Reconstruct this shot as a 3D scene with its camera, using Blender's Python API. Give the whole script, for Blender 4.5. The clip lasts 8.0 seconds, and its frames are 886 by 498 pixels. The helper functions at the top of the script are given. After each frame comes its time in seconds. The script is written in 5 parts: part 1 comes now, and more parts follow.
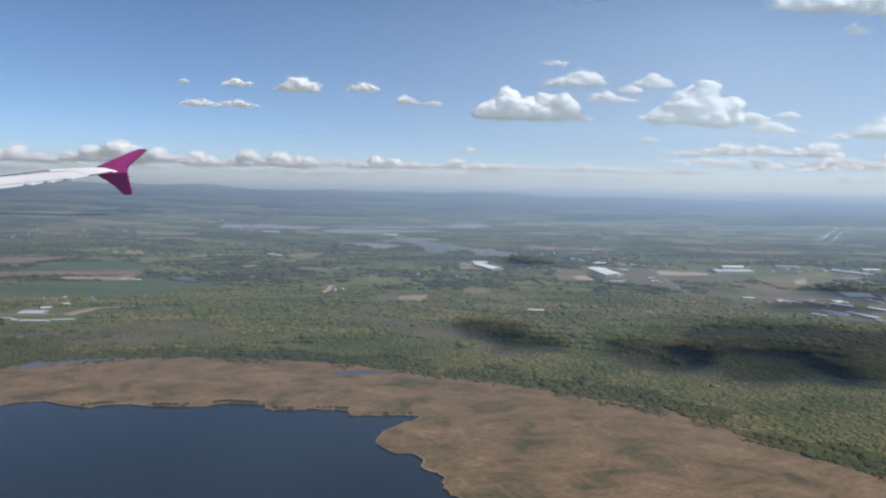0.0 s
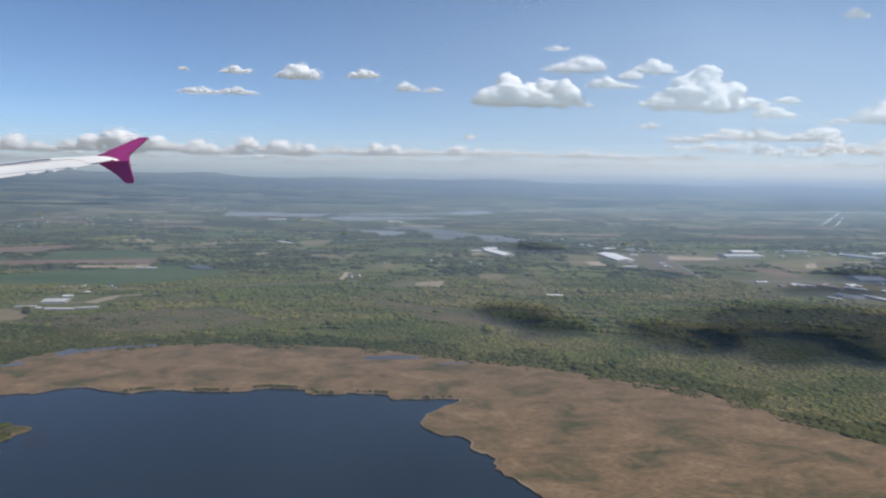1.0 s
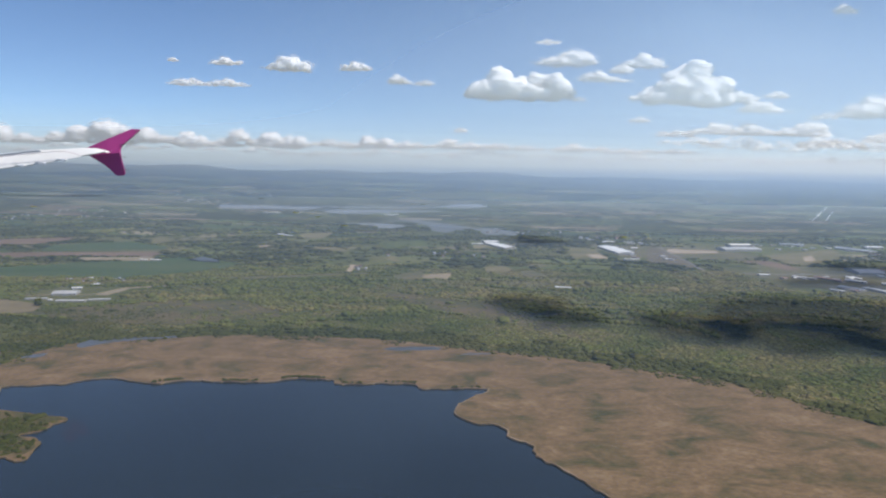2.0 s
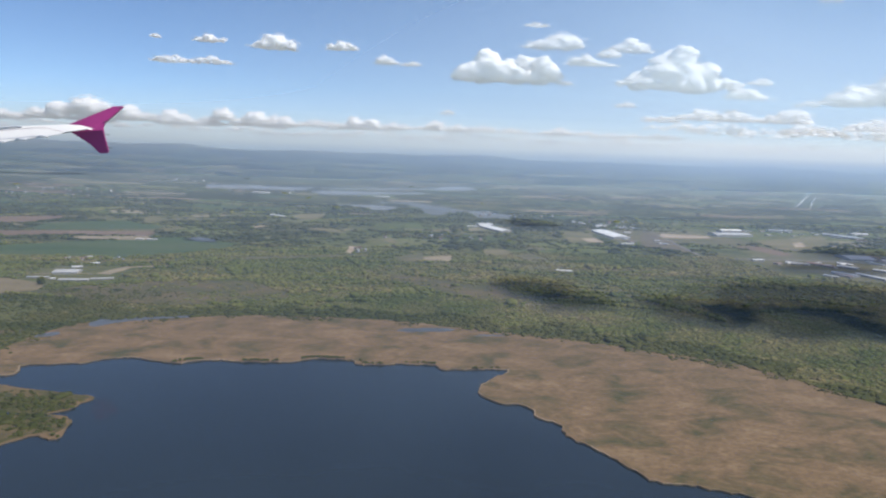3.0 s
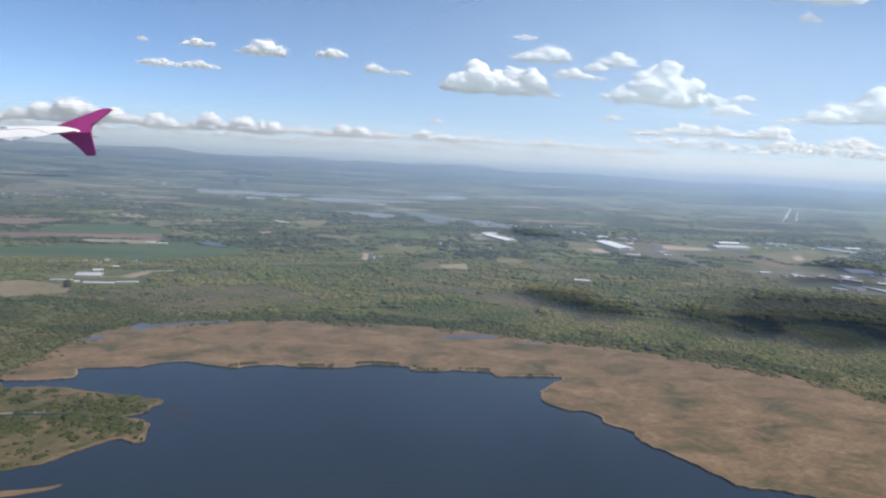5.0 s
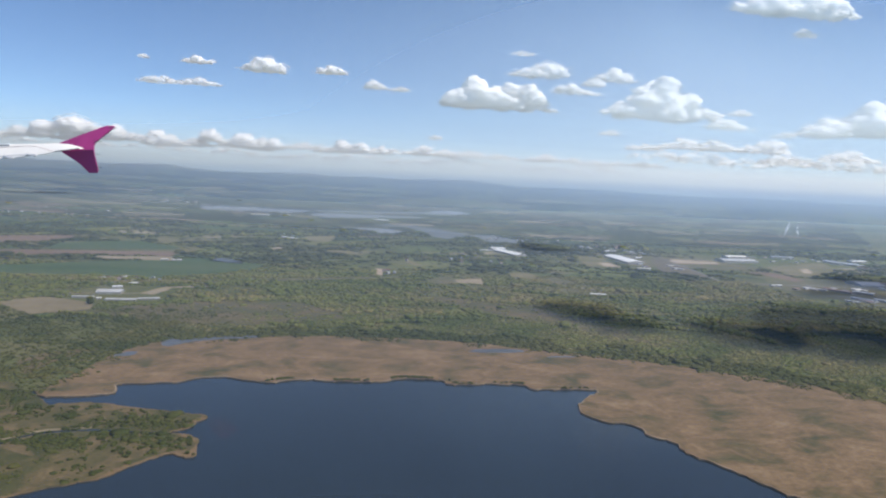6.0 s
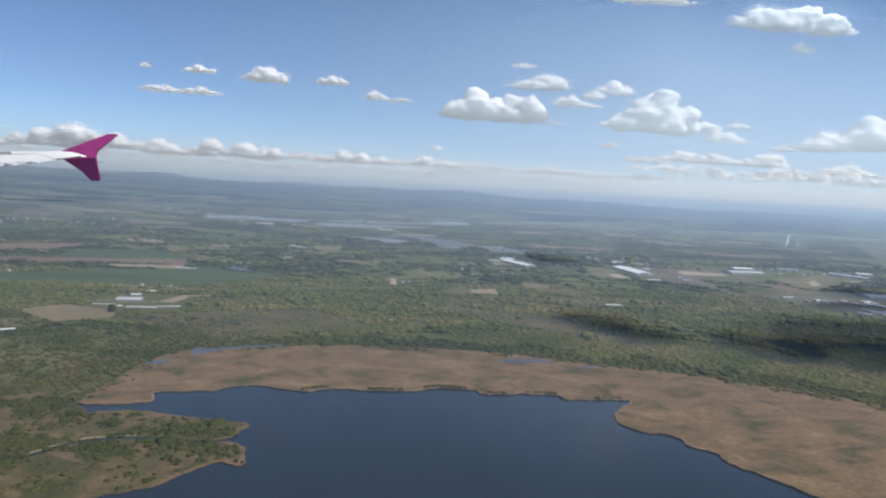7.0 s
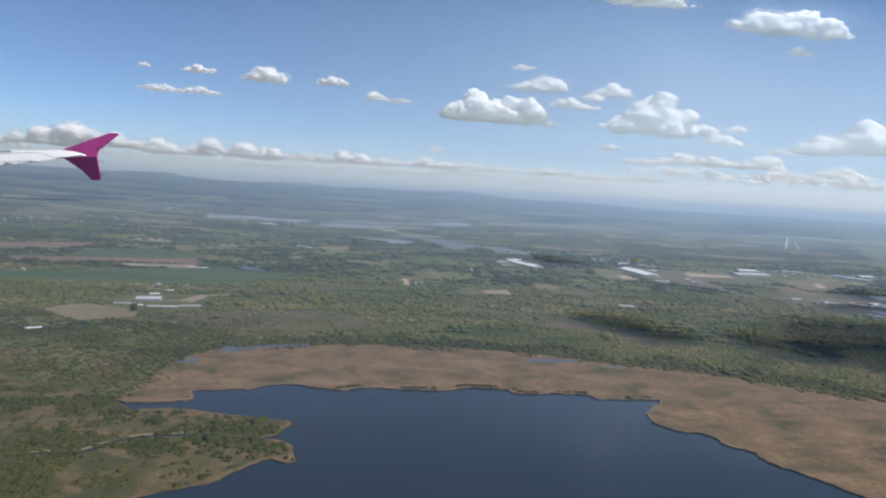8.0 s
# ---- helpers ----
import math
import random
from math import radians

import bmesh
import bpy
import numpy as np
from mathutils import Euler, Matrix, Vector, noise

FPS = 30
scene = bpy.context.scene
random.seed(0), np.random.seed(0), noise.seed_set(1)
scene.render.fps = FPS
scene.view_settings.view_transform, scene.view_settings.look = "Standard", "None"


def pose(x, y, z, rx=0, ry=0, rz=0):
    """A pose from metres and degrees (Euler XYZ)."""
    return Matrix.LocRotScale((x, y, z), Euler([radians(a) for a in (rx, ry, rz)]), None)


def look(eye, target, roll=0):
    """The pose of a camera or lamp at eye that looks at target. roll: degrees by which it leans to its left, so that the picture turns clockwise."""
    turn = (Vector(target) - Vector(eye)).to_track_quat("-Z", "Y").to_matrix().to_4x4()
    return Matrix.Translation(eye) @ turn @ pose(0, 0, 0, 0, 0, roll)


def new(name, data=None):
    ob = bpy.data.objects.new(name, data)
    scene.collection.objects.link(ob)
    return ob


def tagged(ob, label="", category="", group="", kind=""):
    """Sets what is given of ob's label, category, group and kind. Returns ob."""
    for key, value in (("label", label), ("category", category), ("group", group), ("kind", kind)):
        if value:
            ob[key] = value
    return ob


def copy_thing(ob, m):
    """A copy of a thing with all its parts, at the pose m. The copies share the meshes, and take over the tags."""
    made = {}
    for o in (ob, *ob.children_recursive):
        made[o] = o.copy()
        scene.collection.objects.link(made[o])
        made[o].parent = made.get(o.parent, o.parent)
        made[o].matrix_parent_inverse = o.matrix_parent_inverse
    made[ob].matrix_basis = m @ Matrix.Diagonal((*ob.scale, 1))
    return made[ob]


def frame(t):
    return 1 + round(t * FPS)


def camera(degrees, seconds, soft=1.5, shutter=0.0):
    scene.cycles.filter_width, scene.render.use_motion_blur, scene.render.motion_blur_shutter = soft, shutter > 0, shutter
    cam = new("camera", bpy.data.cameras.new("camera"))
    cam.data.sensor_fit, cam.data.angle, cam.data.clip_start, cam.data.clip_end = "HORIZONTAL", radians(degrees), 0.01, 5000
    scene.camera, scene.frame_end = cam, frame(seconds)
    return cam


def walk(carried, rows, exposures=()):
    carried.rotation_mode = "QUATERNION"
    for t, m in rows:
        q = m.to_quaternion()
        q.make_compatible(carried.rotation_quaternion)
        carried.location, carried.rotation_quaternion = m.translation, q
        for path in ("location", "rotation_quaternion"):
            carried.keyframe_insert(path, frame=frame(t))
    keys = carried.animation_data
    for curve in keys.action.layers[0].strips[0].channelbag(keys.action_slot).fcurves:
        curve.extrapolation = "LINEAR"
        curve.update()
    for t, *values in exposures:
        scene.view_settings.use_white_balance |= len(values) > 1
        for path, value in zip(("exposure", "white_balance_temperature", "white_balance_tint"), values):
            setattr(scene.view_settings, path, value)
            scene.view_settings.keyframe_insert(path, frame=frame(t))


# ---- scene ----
cam = camera(65.9, 8.0, soft=2.2)
PATH = [
    (0, (-5.82, 1.27, 168.31), (-2.62, 200.37, 150.31), 1.2),
    (0.5, (-21.53, -0.25, 167.47), (-18.23, 198.75, 147.27), 1.0),
    (1, (-37.19, -1.94, 166.54), (-32.89, 196.86, 144.84), 0.9),
    (1.5, (-52.55, -3.77, 165.67), (-46.65, 194.83, 142.67), 0.9),
    (2.8, (-93.94, -7.0, 164.07), (-81.24, 190.9, 137.97), 1.7),
    (3, (-99.77, -6.76, 164.01), (-85.87, 190.74, 135.61), 1.9),
    (3.5, (-115.11, -7.19, 163.34), (-98.61, 190.21, 136.14), 2.4),
    (4, (-131.03, -7.26, 162.7), (-112.53, 190.04, 135.9), 2.7),
    (4.5, (-146.44, -7.18, 161.83), (-126.54, 190.12, 135.23), 3.0),
    (6, (-191.66, -8.68, 159.31), (-169.96, 189.02, 138.31), 2.7),
    (6.5, (-206.85, -9.19, 158.38), (-184.55, 188.71, 139.58), 2.8),
    (7, (-222.27, -8.22, 157.55), (-199.27, 189.58, 139.65), 3.1),
    (7.5, (-237.31, -8.88, 156.75), (-213.61, 188.92, 139.15), 3.3),
    (8, (-252.99, -9.81, 155.8), (-228.29, 187.89, 138.3), 3.4),
]
walk(cam, [(t, look(eye, target, roll)) for t, eye, target, roll in PATH],
     ((0.0, 0.12), (1.5, 0.16), (3.0, 0.32), (4.5, 0.38), (6.0, 0.30), (7.0, 0.18), (8.0, 0.14)))

# ---- sky, sun, exposure ----
SUN_ELEVATION, SUN_AZIMUTH = 52.0, 116.0      # degrees up, degrees clockwise from the view's north (+y)
sun_way = Vector((math.sin(radians(SUN_AZIMUTH)) * math.cos(radians(SUN_ELEVATION)),
                  math.cos(radians(SUN_AZIMUTH)) * math.cos(radians(SUN_ELEVATION)),
                  math.sin(radians(SUN_ELEVATION))))
world = bpy.data.worlds.new("sky")
scene.world = world
world.use_nodes = True
wn = world.node_tree
sky = wn.nodes.new("ShaderNodeTexSky")
sky.sky_type, sky.sun_disc = "NISHITA", False
sky.sun_elevation, sky.sun_rotation = radians(SUN_ELEVATION), radians(SUN_AZIMUTH)
sky.altitude, sky.air_density, sky.dust_density, sky.ozone_density = 1500.0, 0.75, 0.0, 5.2
wn.links.new(sky.outputs[0], wn.nodes["Background"].inputs["Color"])
wn.nodes["Background"].inputs["Strength"].default_value = 0.104
sun = new("sun", bpy.data.lights.new("sun", "SUN"))
sun.data.energy, sun.data.angle, sun.data.color = 4.2, radians(0.5), (1.0, 0.95, 0.88)
sun.matrix_world = look((0, 0, 300), Vector((0, 0, 300)) - sun_way)
scene.view_settings.use_white_balance = True
scene.view_settings.white_balance_temperature = 6350.0

# ---- materials ----
def graph(name):
    m = bpy.data.materials.new(name)
    m.use_nodes = True
    t = m.node_tree
    return m, t, t.nodes["Principled BSDF"], t.nodes["Material Output"]


def node(t, kind, **values):
    n = t.nodes.new(kind)
    for key, value in values.items():
        n.inputs[key].default_value = value
    return n


def ramp(t, source, stops):
    r = t.nodes.new("ShaderNodeValToRGB")
    while len(r.color_ramp.elements) < len(stops):
        r.color_ramp.elements.new(0.5)
    for e, (p, c) in zip(r.color_ramp.elements, stops):
        e.position, e.color = p, (*c, 1.0) if len(c) == 3 else c
    t.links.new(source, r.inputs[0])
    return r.outputs[0]


def mix(t, a, b, factor, blend="MIX"):
    n = t.nodes.new("ShaderNodeMix")
    n.data_type, n.blend_type = "RGBA", blend
    for socket, v in ((n.inputs[0], factor), (n.inputs[6], a), (n.inputs[7], b)):
        if isinstance(v, (float, int)):
            socket.default_value = v
        elif isinstance(v, tuple):
            socket.default_value = (*v, 1.0)
        else:
            t.links.new(v, socket)
    return n.outputs[2]


def coords(t, scale=(1, 1, 1)):
    c = t.nodes.new("ShaderNodeTexCoord")
    m = node(t, "ShaderNodeMapping", Scale=scale)
    t.links.new(c.outputs["Object"], m.inputs["Vector"])
    return m.outputs[0]


def noise_tex(t, vector, scale, detail=5.0, rough=0.6, warp=0.0):
    n = node(t, "ShaderNodeTexNoise", Scale=scale, Detail=detail, Roughness=rough, Distortion=warp)
    t.links.new(vector, n.inputs["Vector"])
    return n.outputs["Fac"]


def bump(t, bsdf, height, strength, distance):
    b = node(t, "ShaderNodeBump", Strength=strength, Distance=distance)
    t.links.new(height, b.inputs["Height"])
    t.links.new(b.outputs[0], bsdf.inputs["Normal"])


def surface(name, colours, large, fine, rough=0.9, relief=0.3, depth=0.3, spread=(0.35, 0.65), stretch=(1, 1, 1)):
    """Two-scale mottled surface: patches of the colours over `large`, grain over `fine` (noise scales per metre)."""
    m, t, p, _ = graph(name)
    v = coords(t, stretch)
    lo, hi = spread
    stops = [(lo + (hi - lo) * i / (len(colours) - 1), c) for i, c in enumerate(colours)]
    col = ramp(t, noise_tex(t, v, large, 7.0, 0.68, 0.5), stops)
    grain = noise_tex(t, v, fine, 4.0, 0.7)
    shade = ramp(t, grain, [(0.3, (0.62, 0.62, 0.62)), (0.7, (1.25, 1.25, 1.25))])
    t.links.new(mix(t, col, shade, 0.8, "MULTIPLY"), p.inputs["Base Color"])
    p.inputs["Roughness"].default_value = rough
    p.inputs["Specular IOR Level"].default_value = 0.2
    bump(t, p, grain, relief, depth)
    return m


def foliage(name, colours, fine=1.2):
    m, t, p, out = graph(name)
    g = t.nodes.new("ShaderNodeNewGeometry")
    v = coords(t)
    stand = noise_tex(t, coords(t, (0.38, 1.0, 1.0)), 0.012, 6.0, 0.62, 0.4)
    thicket = noise_tex(t, coords(t, (0.5, 1.0, 1.0)), 0.11, 4.0, 0.65, 0.3)
    both = t.nodes.new("ShaderNodeMath")
    both.operation = "MULTIPLY_ADD"
    both.inputs[1].default_value = 0.45
    t.links.new(thicket, both.inputs[0])
    t.links.new(stand, both.inputs[2])
    n = t.nodes.new("ShaderNodeMath")
    n.operation = "MULTIPLY_ADD"
    n.inputs[1].default_value = 0.11
    t.links.new(g.outputs["Random Per Island"], n.inputs[0])
    t.links.new(both.outputs[0], n.inputs[2])
    stops = [(0.62 + 0.36 * i / (len(colours) - 1), c) for i, c in enumerate(colours)]
    col = ramp(t, n.outputs[0], stops)
    grain = noise_tex(t, v, fine, 3.0, 0.7)
    shade = ramp(t, grain, [(0.3, (0.72, 0.72, 0.72)), (0.7, (1.2, 1.2, 1.2))])
    t.links.new(mix(t, col, shade, 0.8, "MULTIPLY"), p.inputs["Base Color"])
    p.inputs["Roughness"].default_value = 0.9
    p.inputs["Specular IOR Level"].default_value = 0.1
    part_way = node(t, "ShaderNodeVectorMath")     # evens out the light on each clump: half the clump's normal, half upright
    part_way.operation = "MULTIPLY_ADD"
    part_way.inputs[1].default_value, part_way.inputs[2].default_value = (0.45, 0.45, 0.45), (0, 0, 0.55)
    t.links.new(g.outputs["Normal"], part_way.inputs[0])
    unit = t.nodes.new("ShaderNodeVectorMath")
    unit.operation = "NORMALIZE"
    t.links.new(part_way.outputs[0], unit.inputs[0])
    relief = node(t, "ShaderNodeBump", Strength=0.6, Distance=0.6)
    t.links.new(grain, relief.inputs["Height"]), t.links.new(unit.outputs[0], relief.inputs["Normal"])
    t.links.new(relief.outputs[0], p.inputs["Normal"])
    thin = t.nodes.new("ShaderNodeBsdfTranslucent")
    t.links.new(p.inputs["Base Color"].links[0].from_socket, thin.inputs["Color"])
    leaf = node(t, "ShaderNodeMixShader", Fac=0.5)
    t.links.new(p.outputs[0], leaf.inputs[1]), t.links.new(thin.outputs[0], leaf.inputs[2])
    t.links.new(leaf.outputs[0], out.inputs["Surface"])
    return m


def ground_material():
    """Open country: meadows and scrub close by, a patchwork of fields and woods farther on."""
    m, t, p, _ = graph("countryside")
    v = coords(t)
    scrub = ramp(t, noise_tex(t, v, 0.011, 7.0, 0.65, 0.6),
                 [(0.33, (0.068, 0.082, 0.027)), (0.45, (0.096, 0.106, 0.036)), (0.56, (0.130, 0.124, 0.047)), (0.70, (0.185, 0.150, 0.078))])
    cell = node(t, "ShaderNodeTexVoronoi", Scale=0.011, Randomness=0.95)
    wob = node(t, "ShaderNodeTexNoise", Scale=0.01, Detail=4.0)
    flat = coords(t, (0.38, 1.0, 0.0))
    t.links.new(flat, wob.inputs["Vector"])
    shift = t.nodes.new("ShaderNodeVectorMath")
    shift.operation = "MULTIPLY_ADD"
    shift.inputs[1].default_value = (60, 60, 0)
    t.links.new(wob.outputs["Color"], shift.inputs[0])
    t.links.new(flat, shift.inputs[2])
    t.links.new(shift.outputs[0], cell.inputs["Vector"])
    sep = t.nodes.new("ShaderNodeSeparateColor")
    t.links.new(cell.outputs["Color"], sep.inputs[0])
    fields = ramp(t, sep.outputs[0], [(0.0, (0.026, 0.042, 0.020)), (0.28, (0.056, 0.084, 0.024)), (0.5, (0.108, 0.144, 0.040)),
                                      (0.68, (0.170, 0.186, 0.064)), (0.86, (0.200, 0.165, 0.095)), (1.0, (0.36, 0.30, 0.21))])
    woods = ramp(t, noise_tex(t, v, 0.0042, 6.0, 0.62, 0.5), [(0.44, (0, 0, 0)), (0.60, (1, 1, 1))])
    far = mix(t, fields, scrub, woods)
    place = t.nodes.new("ShaderNodeTexCoord")
    xyz = t.nodes.new("ShaderNodeSeparateXYZ")
    t.links.new(place.outputs["Object"], xyz.inputs[0])
    span = node(t, "ShaderNodeMapRange")
    span.inputs["From Min"].default_value, span.inputs["From Max"].default_value = 850.0, 1250.0
    t.links.new(xyz.outputs["Y"], span.inputs["Value"])
    col = mix(t, scrub, far, span.outputs[0])
    grain = noise_tex(t, v, 0.16, 7.0, 0.75)
    tuft = ramp(t, noise_tex(t, v, 0.07, 6.0, 0.7, 0.4), [(0.38, (0.052, 0.066, 0.024)), (0.50, (0.100, 0.108, 0.042)), (0.62, (0.150, 0.125, 0.066))])
    col = mix(t, col, tuft, 0.30)
    shade = ramp(t, grain, [(0.3, (0.5, 0.5, 0.5)), (0.7, (1.2, 1.2, 1.2))])
    t.links.new(mix(t, col, shade, 0.85, "MULTIPLY"), p.inputs["Base Color"])
    p.inputs["Roughness"].default_value = 0.95
    p.inputs["Specular IOR Level"].default_value = 0.1
    bump(t, p, grain, 0.5, 1.0)
    return m


def water_material(name, tint, rough, ripple):
    m, t, p, _ = graph(name)
    v = coords(t, (1.0, 0.5, 1.0))
    depths = ramp(t, noise_tex(t, v, 0.006, 3.0, 0.5), [(0.35, tint), (0.7, tuple(c * 1.5 for c in tint))])
    t.links.new(depths, p.inputs["Base Color"])
    p.inputs["Roughness"].default_value, p.inputs["IOR"].default_value = rough, 1.33
    bump(t, p, noise_tex(t, v, 0.6, 4.0, 0.6), ripple, 0.05)
    return m


def cloud_material(name, body, grain, holes):
    """Cumulus droplets: light sinks in, passes through and comes out softened. body: how much of the view it stops; holes: ragged gaps."""
    m, t, p, out = graph(name)
    n = noise_tex(t, coords(t), grain, 6.0, 0.65, 0.3)
    p.inputs["Base Color"].default_value = (0.985, 0.965, 0.94, 1)
    p.inputs["Roughness"].default_value, p.inputs["Specular IOR Level"].default_value = 1.0, 0.0
    if not holes:
        p.inputs["Subsurface Weight"].default_value = 1.0
        p.inputs["Subsurface Radius"].default_value = (1.0, 1.0, 1.0)
        p.inputs["Subsurface Scale"].default_value = 80.0
    through_it = node(t, "ShaderNodeBsdfTranslucent", Color=(0.985, 0.965, 0.94, 1))
    a = node(t, "ShaderNodeMixShader", Fac=0.14)
    t.links.new(p.outputs[0], a.inputs[1]), t.links.new(through_it.outputs[0], a.inputs[2])
    clear = t.nodes.new("ShaderNodeBsdfTransparent")
    s = node(t, "ShaderNodeMixShader", Fac=body)
    if holes:
        t.links.new(ramp(t, n, [(0.40, (0, 0, 0)), (0.66, (body, body, body))]), s.inputs[0])
    t.links.new(clear.outputs[0], s.inputs[1]), t.links.new(a.outputs[0], s.inputs[2])
    t.links.new(s.outputs[0], out.inputs["Surface"])
    return m


EYE_HEIGHT, HAZE_RANGE, HAZE_NEAR, HAZE_FAR, LAYER = 162.0, 3450.0, 130.0, 3450.0, 7.0


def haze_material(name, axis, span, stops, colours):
    """Thin sheet whose painted colour and density stand in for misty air, following the stops along an axis."""
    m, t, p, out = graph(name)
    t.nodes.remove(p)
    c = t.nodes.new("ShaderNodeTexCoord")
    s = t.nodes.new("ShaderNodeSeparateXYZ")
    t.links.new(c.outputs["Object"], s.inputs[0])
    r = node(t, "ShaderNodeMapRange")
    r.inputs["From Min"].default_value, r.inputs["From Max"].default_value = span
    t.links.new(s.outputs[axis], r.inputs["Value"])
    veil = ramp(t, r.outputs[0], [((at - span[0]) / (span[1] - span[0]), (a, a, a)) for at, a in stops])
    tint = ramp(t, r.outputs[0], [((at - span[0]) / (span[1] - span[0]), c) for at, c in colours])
    # Brightness painted into the tint: darker in the west, lighter in the east.
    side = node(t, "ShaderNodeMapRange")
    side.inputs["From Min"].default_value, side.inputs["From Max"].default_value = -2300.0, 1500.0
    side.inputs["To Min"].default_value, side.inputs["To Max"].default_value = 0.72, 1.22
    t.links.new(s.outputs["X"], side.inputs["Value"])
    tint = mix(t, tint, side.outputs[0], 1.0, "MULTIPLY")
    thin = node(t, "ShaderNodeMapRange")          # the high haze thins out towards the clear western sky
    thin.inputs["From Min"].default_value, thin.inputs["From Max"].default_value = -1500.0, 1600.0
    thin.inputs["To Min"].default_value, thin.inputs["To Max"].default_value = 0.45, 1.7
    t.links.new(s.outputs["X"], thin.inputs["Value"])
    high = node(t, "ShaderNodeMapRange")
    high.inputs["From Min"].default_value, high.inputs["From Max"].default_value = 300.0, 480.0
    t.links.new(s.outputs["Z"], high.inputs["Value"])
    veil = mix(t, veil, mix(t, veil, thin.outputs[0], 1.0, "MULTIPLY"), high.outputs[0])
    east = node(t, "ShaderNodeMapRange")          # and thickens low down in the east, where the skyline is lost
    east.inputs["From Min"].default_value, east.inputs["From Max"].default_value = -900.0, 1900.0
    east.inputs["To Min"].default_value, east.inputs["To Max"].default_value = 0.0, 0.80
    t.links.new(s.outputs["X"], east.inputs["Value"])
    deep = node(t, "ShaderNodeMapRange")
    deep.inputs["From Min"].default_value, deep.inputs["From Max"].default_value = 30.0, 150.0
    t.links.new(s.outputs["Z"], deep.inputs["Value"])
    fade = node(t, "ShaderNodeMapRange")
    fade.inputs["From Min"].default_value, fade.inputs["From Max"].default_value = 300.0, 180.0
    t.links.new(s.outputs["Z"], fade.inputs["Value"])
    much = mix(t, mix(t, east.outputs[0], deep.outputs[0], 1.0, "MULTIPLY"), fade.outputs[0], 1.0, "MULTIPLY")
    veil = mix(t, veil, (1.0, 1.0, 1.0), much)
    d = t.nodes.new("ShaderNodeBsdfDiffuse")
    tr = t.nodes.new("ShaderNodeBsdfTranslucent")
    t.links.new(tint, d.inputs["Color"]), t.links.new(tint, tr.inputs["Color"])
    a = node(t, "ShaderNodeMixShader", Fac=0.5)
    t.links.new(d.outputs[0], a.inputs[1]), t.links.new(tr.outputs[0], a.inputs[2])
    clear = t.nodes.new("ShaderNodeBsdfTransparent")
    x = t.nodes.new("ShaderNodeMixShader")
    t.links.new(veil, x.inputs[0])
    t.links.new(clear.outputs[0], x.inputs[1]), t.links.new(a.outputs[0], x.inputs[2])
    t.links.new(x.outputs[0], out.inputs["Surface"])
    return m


def paint(name, colour, rough=0.5, wear=0.12, grain=0.4, metal=0.0):
    m, t, p, _ = graph(name)
    v = coords(t)
    n = noise_tex(t, v, grain, 5.0, 0.65)
    dark = tuple(c * (1 - 2 * wear) for c in colour)
    t.links.new(ramp(t, n, [(0.35, dark), (0.65, colour)]), p.inputs["Base Color"])
    p.inputs["Roughness"].default_value, p.inputs["Metallic"].default_value = rough, metal
    return m


HAZE_LOW = [(100, (0.27, 0.34, 0.46)), (600, (0.27, 0.37, 0.56)), (1500, (0.345, 0.45, 0.60)), (3400, (0.41, 0.53, 0.69))]        # airlight painted on the low sheet, bluish over the plain
HAZE_HIGH = [(0, (0.41, 0.53, 0.69)), (60, (0.41, 0.535, 0.70)), (125, (0.44, 0.56, 0.72)), (150, (0.50, 0.60, 0.74)), (185, (0.68, 0.74, 0.81)), (240, (0.80, 0.82, 0.85)), (340, (0.82, 0.84, 0.87)), (480, (0.76, 0.865, 0.925)), (1750, (0.62, 0.83, 1.0))]   # airlight painted on the far veil, whiter under the clouds
COUNTRY = ground_material()
WATER = water_material("lake water", (0.0155, 0.023, 0.030), 0.15, 0.25)
# Pale base colour carries the painted sky reflection of the far lakes.
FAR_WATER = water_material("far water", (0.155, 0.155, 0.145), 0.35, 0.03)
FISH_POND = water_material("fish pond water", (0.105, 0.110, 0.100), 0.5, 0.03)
POND = water_material("pond water", (0.060, 0.062, 0.062), 0.35, 0.2)
REED = surface("dry reed", [(0.066, 0.064, 0.028), (0.112, 0.084, 0.041), (0.158, 0.106, 0.056), (0.180, 0.119, 0.064), (0.215, 0.148, 0.083)], 0.034, 0.32, 0.95, 0.8, 0.9, (0.34, 0.66), (0.75, 1.0, 1.0))
DRY_MEADOW = surface("dry meadow", [(0.070, 0.064, 0.028), (0.116, 0.087, 0.042), (0.162, 0.116, 0.061)], 0.07, 0.5, 0.95, 0.4, 0.3)
REED_PALE = surface("pale reed", [(0.18, 0.13, 0.078), (0.30, 0.225, 0.145)], 0.08, 1.0)
REED_EDGE = surface("reed stalks", [(0.10, 0.075, 0.045), (0.20, 0.15, 0.09)], 0.08, 2.0, 0.95, 0.5, 0.2)
MARSH = surface("marsh meadow", [(0.040, 0.046, 0.016), (0.060, 0.061, 0.022), (0.096, 0.078, 0.034), (0.148, 0.108, 0.054)], 0.034, 0.5, 0.95, 0.5, 0.5, (0.30, 0.66))
BROWN_SCRUB = surface("brown scrub", [(0.062, 0.070, 0.027), (0.094, 0.084, 0.039), (0.130, 0.100, 0.053)], 0.02, 0.4, 0.95, 0.5, 0.5, (0.3, 0.64))
CROP = surface("green crop", [(0.048, 0.076, 0.025), (0.066, 0.092, 0.033), (0.084, 0.100, 0.040)], 0.014, 0.2, 0.9, 0.2, 0.2, stretch=(0.3, 1, 1))
